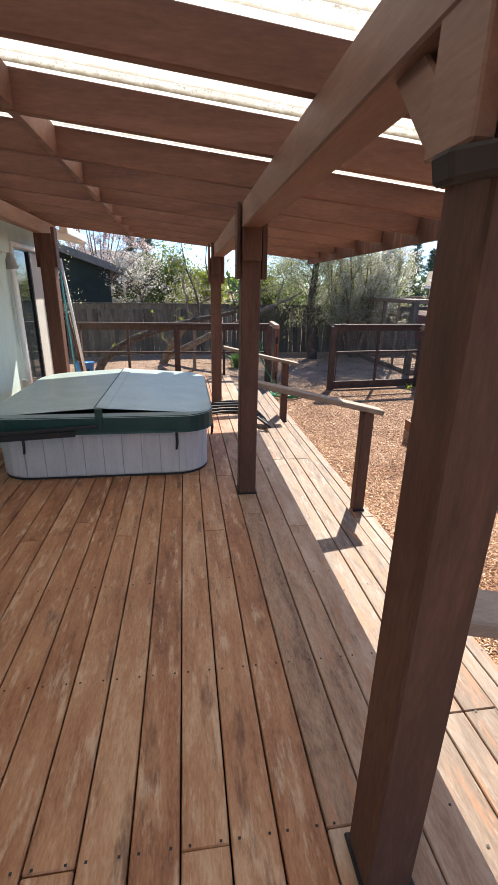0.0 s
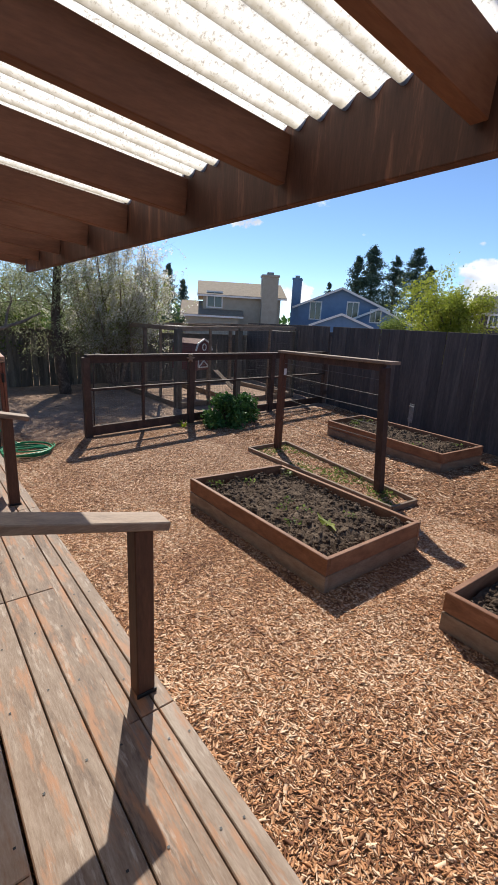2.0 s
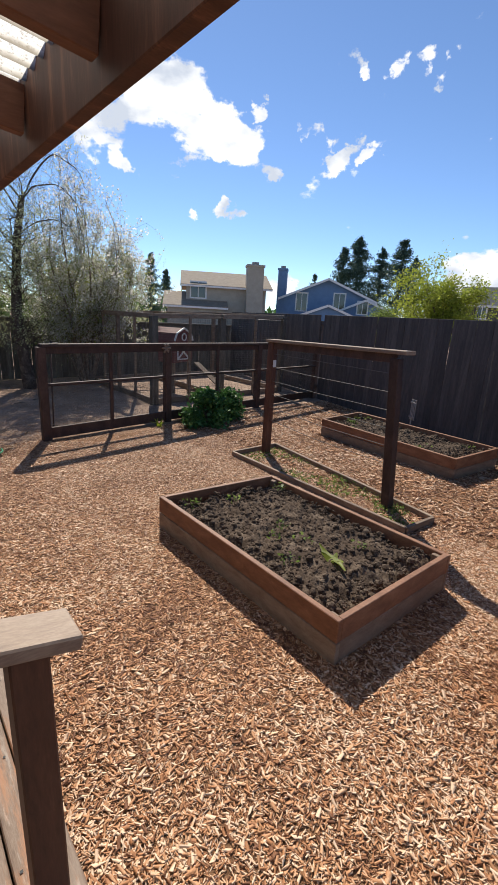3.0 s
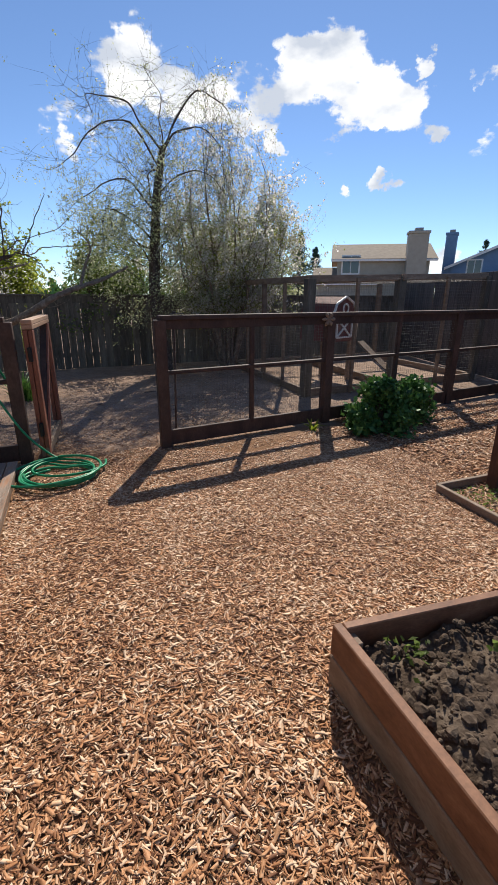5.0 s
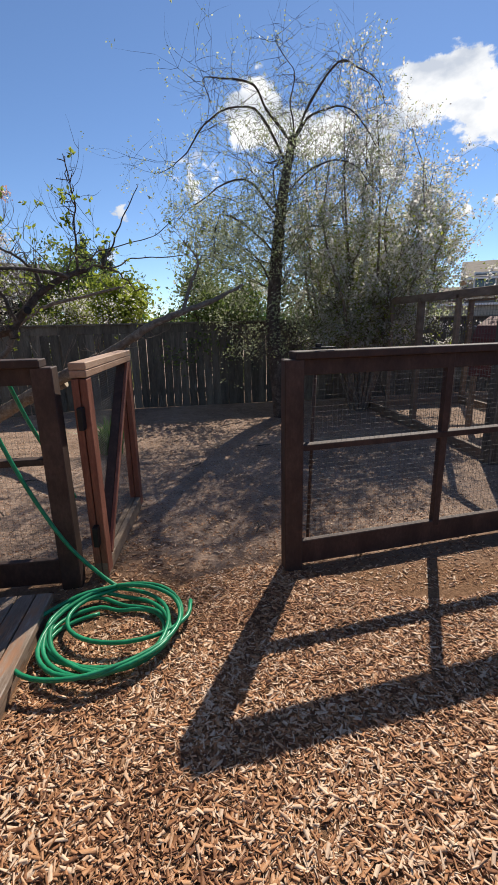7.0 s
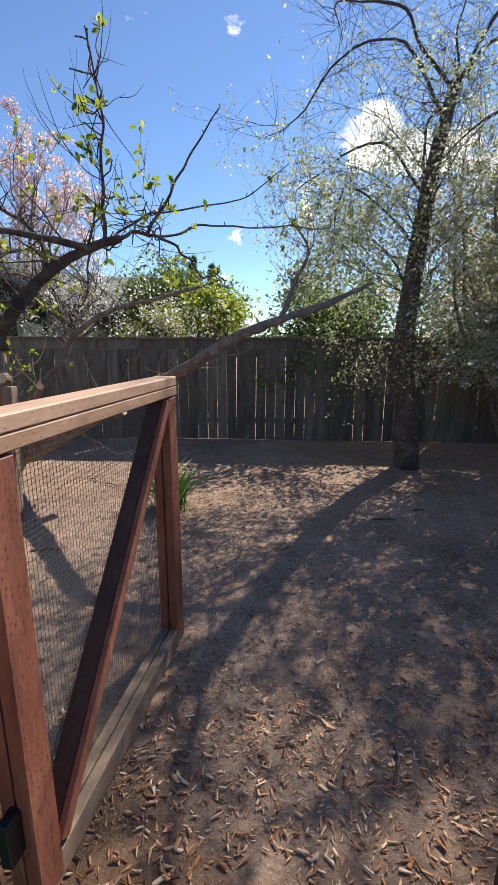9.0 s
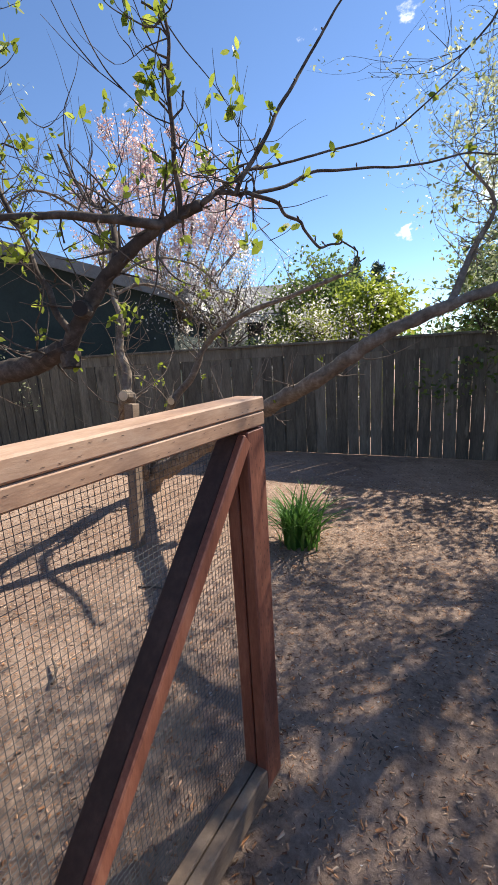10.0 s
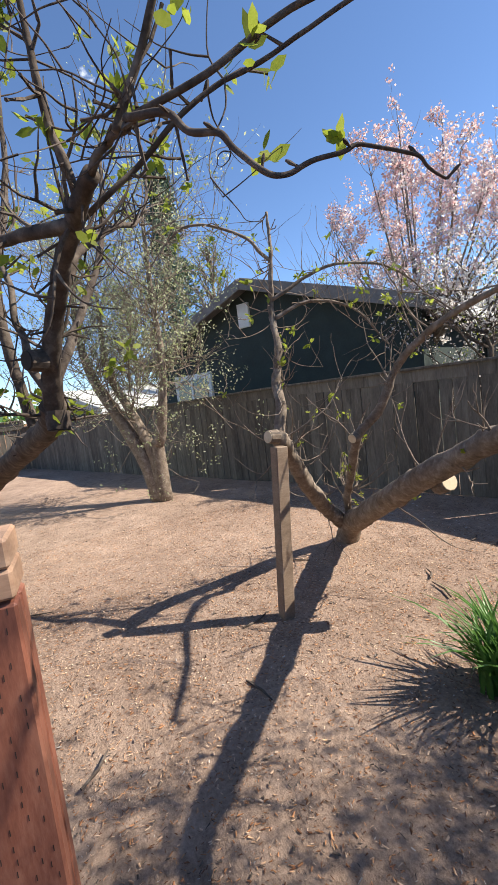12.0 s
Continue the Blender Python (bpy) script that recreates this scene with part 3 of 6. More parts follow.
# ---- deck ----
def build_deck():
    deck = thing("deck", "brown stained timber deck, worn and sun-bleached in places", "deck", kind="structure")
    meshes = {}

    def plank(x, y0, y1, z, w, material):
        key = (round(w, 3), round(y1 - y0, 3), material.name)
        if key not in meshes:
            me = mesh_of(bx((0, 0, -0.019), (w, y1 - y0, 0.038), None, 0.004), "plank")
            me.materials.append(material)
            meshes[key] = me
        o = new("plank", meshes[key])
        o.parent = deck
        o.location = (x, (y0 + y1) / 2, z)

    g = np.random.default_rng(11)
    nb = 19
    for i in range(nb):
        x = 0.776 - 0.1445 * i
        cuts = [-2.6, (-0.6, 0.55, 1.1)[i % 3] - 0.3, (2.55, 3.5, 2.75, 3.45)[i % 4], (5.4, 6.1)[i % 2], 8.1]
        for a, b in zip(cuts, cuts[1:]):
            plank(x, a + 0.0015, b - 0.0015, float(g.uniform(-0.0015, 0.0015)), 0.1385, DECK if i > 2 else DECK_WORN)
    for z, edges in ((-0.13, (0.862, 1.03, 1.15, 1.30)), (-0.255, (1.285, 1.39, 1.48, 1.565))):
        for a, b in zip(edges, edges[1:]):
            cuts = [-2.6, 0.4, 3.05, 5.7, 8.08] if z < -0.2 else [-2.6, 1.2, 4.1, 8.08]
            for p, q in zip(cuts, cuts[1:]):
                plank((a + b) / 2, p + 0.0015, q - 0.0015, z, b - a - 0.006, DECK_EDGE)
    part("riser", bx((0.836, 2.75, -0.1), (0.024, 10.6, 0.12), None, 0.002), DECK, deck)
    part("riser", bx((1.272, 2.75, -0.2), (0.024, 10.6, 0.09), None, 0.002), DECK, deck)
    part("skirt_board", bx((1.54, 2.75, -0.325), (0.024, 10.6, 0.09), None, 0.002), DECK_EDGE, deck)
    part("skirt_board", bx((-0.4, 8.085, -0.2), (2.5, 0.03, 0.34), None, 0.002), DECK_EDGE, deck)
    for i in range(8):
        part("joist", bx((-0.5, -2.3 + i * 1.45, -0.10), (2.7, 0.04, 0.12), None, 0), DARKWOOD, deck)
    # added black sheet that stands for the shade below the plank gaps
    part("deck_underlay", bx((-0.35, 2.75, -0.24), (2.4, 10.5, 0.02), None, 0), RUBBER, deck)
    # screw heads in the nearest boards
    s = Soup()
    for i in range(0, 14):
        for y in np.arange(0.2, 6.0, 0.61):
            for dx in (-0.045, 0.045):
                x = 0.776 - 0.1445 * i + dx
                s.add([(x - 0.004, y - 0.004, 0.003), (x + 0.004, y - 0.004, 0.003), (x + 0.004, y + 0.004, 0.003), (x - 0.004, y + 0.004, 0.003)], [(0, 1, 2, 3)])
    for x, z in ((0.93, -0.127), (1.09, -0.127), (1.22, -0.127), (1.335, -0.252), (1.435, -0.252), (1.525, -0.252)):
        for y in np.arange(0.35, 7.0, 0.42):
            x1, y1 = x + 0.02 * math.sin(9 * y), y + 0.03 * math.sin(31 * x)
            s.add([(x1 - 0.0045, y1 - 0.0045, z), (x1 + 0.0045, y1 - 0.0045, z), (x1 + 0.0045, y1 + 0.0045, z), (x1 - 0.0045, y1 + 0.0045, z)], [(0, 1, 2, 3)])
    o = part("screw_heads", s.mesh("screw_heads"), BLACKIRON, deck)
    o["kind"] = "stuff"


build_deck()

# ---- pergola ----
RB, SLOPE, XB = 2.05, -0.094, 0.488


def rz_at(x):
    return RB + SLOPE * (x - XB)


def build_pergola():
    p = thing("patio_cover", "brown stained timber patio cover with corrugated translucent roof", "patio cover")
    for XP, y in ((0.536, 0.704), (0.490, 3.14), (0.45, 5.90)):
        post = part("post", bx((XP, y, 0.95), (0.13, 0.13, 1.90), None, 0.006), STAIN, p)
        # cheek boards that hold the beam
        for dx in (-0.09 if y < 1 else -0.084, 0.088):
            part("cheek_board", bx((XP + dx, y, 1.90 if y < 1 and dx < 0 else 1.82), (0.036 if dx > 0 or y < 1 else 0.024, 0.13, 0.46 if dx > 0 or y > 1 else 0.36), None, 0.004), BEAM if y < 1 else STAIN, post)
        part("cheek_board", bx((XP, y - 0.088, 1.88), (0.12, 0.036, 0.36), None, 0.004), BEAM if y < 1 else STAIN, post)
        if y < 1:
            part("block", bx((XP - 0.10, y - 0.085, 1.69), (0.12, 0.05, 0.04), pose(0, 0, 0, 0, -12, 0), 0.006), KNOT, post)
        part("post_foot", bx((XP, y, 0.006), (0.15, 0.15, 0.012), None, 0.003), BLACKIRON, post)
    part("beam", st((XB, -2.6, RB - 0.075), (XB, 6.42, RB - 0.075), 0.128, 0.148, 0.006), BEAM, p)
    part("brace", st((XB, 0.72, 1.71), (XB, 1.03, 2.02), 0.07, 0.085, 0.005), BEAM, p)
    for y in (5.90, 2.4):
        post = part("house_post", bx((-1.55, y, 1.05), (0.16, 0.16, 2.10), None, 0.006), STAIN, p)
        for dx in (-0.088, 0.088):
            part("side_board", bx((-1.55 + dx * 1.12, y, 1.95), (0.036, 0.135, 0.44), None, 0.004), STAIN, post)
    part("house_beam", st((-1.60, -2.6, rz_at(-1.6) - 0.075), (-1.60, 6.42, rz_at(-1.6) - 0.075), 0.09, 0.148, 0.006), BEAM, p)
    ys = [2.735 + 0.625 * k for k in range(-8, 6)] + [6.38]
    for y in ys:
        a, b = Vector((-1.78, y, rz_at(-1.78) + 0.07)), Vector((1.768, y, rz_at(1.768) + 0.07))
        part("rafter", st(a, b, 0.04, 0.14, 0.003), RAFTER, p)
    for a, b in zip(ys, ys[1:]):
        part("blocking", st((-0.60, a + 0.021, rz_at(-0.6) + 0.068), (-0.60, b - 0.021, rz_at(-0.6) + 0.068), 0.038, 0.13, 0.002), RAFTER, p)
    part("fascia", st((1.79, -2.6, 1.985), (1.79, 6.40, 1.985), 0.04, 0.23, 0.003), FASCIA, p)
    # corrugated sheets, waves across the slope
    y = -2.6
    while y < 6.3:
        s = Soup()
        y1 = min(y + 0.66, 6.44)
        n = max(8, int((y1 + 0.03 - y) / 0.0085))
        vv = []
        for i in range(n + 1):
            yy = y + (y1 + 0.03 - y) * i / n
            w = 0.016 * math.sin(2 * math.pi * yy / 0.09)
            for x in (-1.80, 1.83):
                vv.append((x, yy, rz_at(x) + 0.154 + w))
        s.add(vv, [(2 * i, 2 * i + 1, 2 * i + 3, 2 * i + 2) for i in range(n)])
        part("roof_sheet", s.mesh("roof_sheet"), PANEL, p, smooth=True)
        y += 0.66
    return p


build_pergola()


def build_railing(y, x_end=1.585, z0=0.86, z1=0.615, post_x=1.47):
    r = thing("handrail", "brown stained timber stair handrail on one short post", "handrail", group="stair handrails")
    ang = math.atan2(z1 - z0, x_end - 0.55)
    part("rail", st((0.545, y, z0), (x_end, y, z1), 0.135, 0.04, 0.005), HANDRAIL, r)
    top = z0 + (z1 - z0) * (post_x - 0.55) / (x_end - 0.55) - 0.022
    part("post", bx((post_x, y, (top - 0.255) / 2), (0.089, 0.089, top + 0.255), None, 0.005), STAIN, r)
    part("bracket", bx((post_x, y - 0.048, -0.245), (0.10, 0.01, 0.02), None, 0.002), BLACKIRON, r)


build_railing(3.20)
build_railing(0.74)
build_railing(5.88, 1.58, 0.79, 0.56, 1.40)


# ---- house wall with sliding door ----
def build_house_wall():
    w = thing("wall_house", "pale mint painted house wall of vertical panels", "wall", kind="structure")
    X = -1.80
    # upright panels with an opening for the sliding door
    for y0, y1 in [(-3.0 + 1.2 * i, -1.8 + 1.2 * i) for i in range(6)] + [(4.2, 5.40), (6.56, 7.12)]:
        part("siding_panel", bx((X - 0.06, (y0 + y1) / 2, 1.15), (0.12, y1 - y0 - 0.006, 2.7), None, 0.003), SIDING, w)
    part("siding_panel", bx((X - 0.06, 5.98, 2.235), (0.12, 1.15, 0.53), None, 0.003), SIDING, w)
    part("siding_panel", bx((X - 0.06, 5.98, -0.1), (0.12, 1.15, 0.2), None, 0.003), SIDING, w)
    part("wall_end", bx((X - 2.0, 7.07, 1.15), (3.9, 0.1, 2.7), None, 0), SIDING, w)
    d = tagged(thing("door_sliding", "white framed sliding glass door, dark inside", "sliding door"), kind="structure")
    for y in (5.425, 6.535):
        part("jamb", bx((X - 0.02, y, 0.97), (0.09, 0.05, 1.94), None, 0.004), WHITE, d)
    part("head", bx((X - 0.02, 5.98, 1.95), (0.09, 1.16, 0.05), None, 0.004), WHITE, d)
    part("sill", bx((X - 0.02, 5.98, 0.02), (0.09, 1.06, 0.04), None, 0.004), WHITE, d)
    sash = part("sash", bx((X - 0.03, 6.06, 0.97), (0.04, 0.05, 1.88), None, 0.003), RUBBER, d)
    part("pane", bx((X - 0.04, 5.75, 0.97), (0.012, 0.6, 1.86), None, 0), GLASS, sash)
    part("blind", bx((X - 0.03, 6.30, 0.97), (0.02, 0.42, 1.86), None, 0.003), PALEWALL, d, "pale grey drawn blind panel")
    part("room_backing", bx((X - 0.5, 5.98, 1.0), (0.02, 1.4, 2.1), None, 0), BLACKIRON, d)
    e = thing("eave", "white painted roof eave with gutter", "eave", kind="structure")
    part("soffit", bx((-1.90, 7.05, 2.20), (0.8, 1.1, 0.03), None, 0.003), WHITE, e)
    part("gutter", bx((-1.47, 7.05, 2.21), (0.1, 1.2, 0.1), None, 0.01), WHITE, e)
    part("rake_board", bx((-1.75, 7.62, 2.25), (0.65, 0.03, 0.14), pose(0, 0, 0, 0, 12, 0), 0.004), WHITE, e)
    part("roof_edge", bx((-2.6, 2.3, 2.72), (2.2, 10.7, 0.06), pose(0, 0, 0, 0, 12, 0), 0.005), GREYSHINGLE, e)
    pipe = thing("downpipe", "white plastic pipe running down the house wall", "pipe")
    s = Soup()
    s.tube([(X + 0.05, 5.25, 0.0), (X + 0.05, 5.25, 1.80)], [0.028] * 2, 12)
    part("tube", s.mesh("tube"), WHITE, pipe, smooth=True)
    for z in (0.5, 1.3):
        part("clip", bx((X + 0.03, 5.25, z), (0.06, 0.075, 0.02), None, 0.002), WHITE, pipe)
    lamp = thing("wall_lamp", "grey outdoor wall lamp above the pipe", "wall lamp")
    s = Soup()
    s.tube([(X + 0.0, 5.0, 1.80), (X + 0.06, 5.0, 1.84), (X + 0.13, 5.0, 1.82)], [0.035, 0.012, 0.012], 8)
    part("arm", s.mesh("arm"), WHITE, lamp, smooth=True)
    s = Soup()
    s.tube([(X + 0.13, 5.0, 1.83), (X + 0.13, 5.0, 1.76), (X + 0.14, 5.0, 1.68)], [0.022, 0.045, 0.06], 14)
    part("shade", s.mesh("shade"), CONCRETE, lamp, smooth=True)
    # blue tub and sticks leaning at the far corner
    b = thing("bucket", "blue plastic bucket standing on the deck", "bucket", (-1.64, 7.6, 0))
    s = Soup()
    s.tube([(0, 0, 0), (0, 0, 0.2), (0, 0, 0.32), (0, 0, 0.33)], [0.12, 0.14, 0.155, 0.165], 18)
    part("body", s.mesh("body"), BLUEPLASTIC, b, smooth=True)
    k = thing("pole", "white pole leaning against the house corner", "pole")
    s = Soup()
    s.tube([(-1.56, 7.35, 0.0), (-1.72, 7.14, 1.9)], [0.022, 0.022], 10)
    part("shaft", s.mesh("shaft"), WHITE, k, smooth=True)
    k = thing("pole", "teal painted pole leaning at the house corner", "pole")
    s = Soup()
    s.tube([(-1.70, 7.25, 0.0), (-1.745, 7.13, 1.95)], [0.012, 0.012], 10)
    part("shaft", s.mesh("shaft"), TEAL, k, smooth=True)
    k = thing("shovel", "dark wooden handled shovel leaning at the house corner", "shovel")
    s = Soup()
    s.tube([(-1.62, 7.45, 0.02), (-1.72, 7.20, 1.15)], [0.02, 0.02], 10)
    part("handle", s.mesh("handle"), STAIN, k, smooth=True)
    part("blade", bx((-1.615, 7.46, 0.12), (0.16, 0.02, 0.24), pose(0, 0, 0, -12, 0, 0), 0.006), STEEL, k)


build_house_wall()


# ---- hot tub ----
def rounded_rect(hx, hy, r, n=6):
    out = []
    for cx, cy, a0 in ((hx - r, hy - r, 0), (-hx + r, hy - r, 90), (-hx + r, -hy + r, 180), (hx - r, -hy + r, 270)):
        for i in range(n + 1):
            a = radians(a0 + 90 * i / n)
            out.append((cx + r * math.cos(a), cy + r * math.sin(a)))
    return out


def lofted(rings, closed=True):
    s = Soup()
    n = len(rings[0])
    v = [p for r in rings for p in r]
    f = [(j * n + i, j * n + (i + 1) % n, (j + 1) * n + (i + 1) % n, (j + 1) * n + i) for j in range(len(rings) - 1) for i in range(n)]
    if closed:
        f += [tuple(range(n))[::-1], tuple((len(rings) - 1) * n + i for i in range(n))]
    s.add(v, f)
    return s


def build_tub():
    t = thing("hot_tub", "white panelled hot tub under a folded green vinyl cover", "hot tub", (-0.66, 4.40, 0.0))
    HX, HY = 0.90, 0.92
    body = lofted([[(x, y, z) for x, y in rounded_rect(HX - 0.03 + d, HY - 0.03 + d, 0.26)] for z, d in ((0.0, -0.02), (0.03, 0), (0.36, 0), (0.42, 0.01))])
    bo = part("body", body.mesh("body"), TUB, t)
    for i in range(9):
        x = -0.62 + i * 0.155
        part("panel_joint", bx((x, -HY + 0.028, 0.2), (0.004, 0.005, 0.36), None, 0), TUB_SHADE, bo)
    for i in range(7):
        part("panel_joint", bx((HX - 0.028, -0.5 + i * 0.17, 0.2), (0.004, 0.005, 0.36), None, 0), TUB_SHADE, bo)
    part("base_strip", lofted([[(x, y, z) for x, y in rounded_rect(HX - 0.035, HY - 0.035, 0.26)] for z in (0.0, 0.018)]).mesh("base_strip"), RUBBER, t)
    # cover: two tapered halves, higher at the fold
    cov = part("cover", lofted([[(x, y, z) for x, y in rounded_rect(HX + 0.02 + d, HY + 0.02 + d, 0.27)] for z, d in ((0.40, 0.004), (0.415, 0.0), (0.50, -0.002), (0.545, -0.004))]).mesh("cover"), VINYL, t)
    s = Soup()
    ring = rounded_rect(HX + 0.018, HY + 0.018, 0.27)
    lid = [(x, y, 0.535) for x, y in ring]
    inner = [(x * 0.985, y * 0.985, 0.556 + 0.055 * (1 - abs(x) / HX)) for x, y in ring]
    cs = [(0, -HY, 0.612), (0, HY, 0.612)]
    s.add(lid + inner, [(i, (i + 1) % len(ring), len(ring) + (i + 1) % len(ring), len(ring) + i) for i in range(len(ring))])
    right = [p for p in inner if p[0] > 0]
    right.sort(key=lambda p: math.atan2(p[1], p[0]))
    left = [p for p in inner if p[0] < 0]
    left.sort(key=lambda p: math.atan2(p[1], -p[0]))
    s.add(right + [cs[1], cs[0]], [tuple(range(len(right) + 2))])
    s.add(left + [cs[1], cs[0]], [tuple(range(len(left) + 2))[::-1]])
    part("cover_top", s.mesh("cover_top"), VINYL_TOP, cov, "pale grey-green vinyl top")
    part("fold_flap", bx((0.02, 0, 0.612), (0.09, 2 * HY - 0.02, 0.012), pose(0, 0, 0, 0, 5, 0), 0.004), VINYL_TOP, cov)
    part("fold_seam", bx((-0.035, 0, 0.611), (0.012, 2 * HY - 0.02, 0.006), None, 0), VINYL, cov)
    part("fold_flap_end", bx((0, -HY - 0.022, 0.52), (0.06, 0.006, 0.18), None, 0.002), VINYL, cov)
    for x, y in ((0.6, -0.93), (-0.6, -0.93), (0.915, 0.5), (0.915, -0.55)):
        s = Soup()
        s.tube(smooth_path([(x, y - 0.005, 0.42), (x + 0.004, y - 0.014, 0.33), (x, y - 0.012, 0.25), (x + 0.012, y - 0.02, 0.31), (x + 0.01, y - 0.01, 0.40)]), [0.008] * 17, 6)
        part("strap", s.mesh("strap"), RUBBER, t)
    lift = part("cover_lifter", st((-0.95, -1.0, 0.43), (0.0, -0.965, 0.475), 0.02, 0.025, 0.003), RUBBER, t, "black bar of the cover lifter")
    part("torn_edge", bx((-0.5, -0.955, 0.40), (0.62, 0.02, 0.05), pose(0, 0, 0, 0, -3, 0), 0.004), RUBBER, cov, "torn hanging black hem")
    # dark hoses lying by the post
    h = thing("garden_hose", "black hose lying in loops on the deck", "hose")
    for k in range(4):
        s = Soup()
        s.tube(smooth_path([(0.25, 5.35 + 0.1 * k, 0.02 + 0.02 * k), (0.6, 5.45 + 0.06 * k, 0.025 + 0.02 * k), (0.86, 5.3 + 0.1 * k, 0.02 + 0.02 * k), (1.05, 5.05 + 0.1 * k, -0.08), (0.8, 5.65, 0.03 + 0.02 * k), (0.4, 5.72, 0.02 + 0.02 * k)]), [0.017] * 21, 7)
        part("coil", s.mesh("coil"), RUBBER, h, smooth=True)


build_tub()


# ---- wire fence, gate ----
def wire_panel(name, p0, p1, z0, z1, parent, pitch=0.026, r=0.0009, skew=0.0):
    """Welded wire between two upright lines: thin crossed strands."""
    s = Soup()
    a, b = Vector(p0), Vector(p1)
    d = (b - a)
    n = d.length
    d.normalize()
    side = Vector((-d.y, d.x, 0)) * r

    def strand(u, v):
        dirn = (v - u).normalized()
        w = dirn.cross(side.normalized()) * r
        s.add([u + side + w, u - side + w, u - side - w, u + side - w, v + side + w, v - side + w, v - side - w, v + side - w], [(0, 1, 5, 4), (1, 2, 6, 5), (2, 3, 7, 6), (3, 0, 4, 7)])

    k = int(n / pitch)
    for i in range(k + 1):
        q = a + d * (i * n / k)
        strand(Vector((q.x, q.y, z0)), Vector((q.x, q.y, z1)))
    k = int((z1 - z0) / pitch)
    for i in range(k + 1):
        z = z0 + (z1 - z0) * i / k
        strand(Vector((a.x, a.y, z)), Vector((b.x, b.y, z)))
    o = part(name, s.mesh(name), WIRE, parent)
    o["kind"] = "stuff"
    return o


def fence_run(name, label, pts, posts, stiles, top=0.93, mid=0.40, pitch=0.026, knock=True):
    """Posts, rails and wire along pts in plan; posts and stiles are distances along it."""
    f = thing(name, label, "wire fence")
    segs = [Vector((*p, 0)) for p in pts]
    total = sum((b - a).length for a, b in zip(segs, segs[1:]))

    def at(s):
        for a, b in zip(segs, segs[1:]):
            l = (b - a).length
            if s <= l + 1e-6:
                return a + (b - a) * (s / l)
            s -= l
        return segs[-1]

    for s in posts:
        q = at(s)
        part("post", bx((q.x, q.y, (top - 0.03 + G) / 2 - 0.02), (0.105, 0.105, top - 0.03 - G + 0.02), None, 0.005), DARKWOOD, f)
    for s in stiles:
        q = at(s)
        part("stile", bx((q.x, q.y, (top + G + 0.12) / 2), (0.045, 0.045, top - G - 0.16), None, 0.003), DARKWOOD, f)
    for a, b in zip(segs, segs[1:]):
        part("top_rail", st((a.x, a.y, top - 0.02), (b.x, b.y, top - 0.02), 0.115, 0.04, 0.004), DARKWOOD, f)
        part("under_rail", st((a.x, a.y, top - 0.085), (b.x, b.y, top - 0.085), 0.04, 0.085, 0.003), DARKWOOD, f)
        part("mid_rail", st((a.x, a.y, mid), (b.x, b.y, mid), 0.06, 0.035, 0.003), DARKWOOD, f)
        if knock:
            part("kick_board", st((a.x, a.y, G + 0.10), (b.x, b.y, G + 0.10), 0.04, 0.15, 0.004), DARKWOOD, f)
    cuts = sorted(set([0.0, total] + list(posts)))
    for s0, s1 in zip(cuts, cuts[1:]):
        if s1 - s0 > 0.3:
            p0, p1 = at(s0), at(s1)
            wire_panel("wire_mesh", p0, p1, G + 0.18, top - 0.12, f, 0.03, 0.0004)
    return f


fence_run("wire_fence", "dark timber and wire fence beside the gateway", [(2.88, 8.25), (4.855, 8.50), (6.95, 8.72), (9.0, 9.0)], (0.0, 1.99, 4.15, 6.2), (0.98, 3.08))
fence_run("wire_fence", "dark timber and wire fence behind the deck", [(1.612, 8.29), (-1.85, 8.30)], (0.0, 1.72, 3.5), (0.85, 2.6))


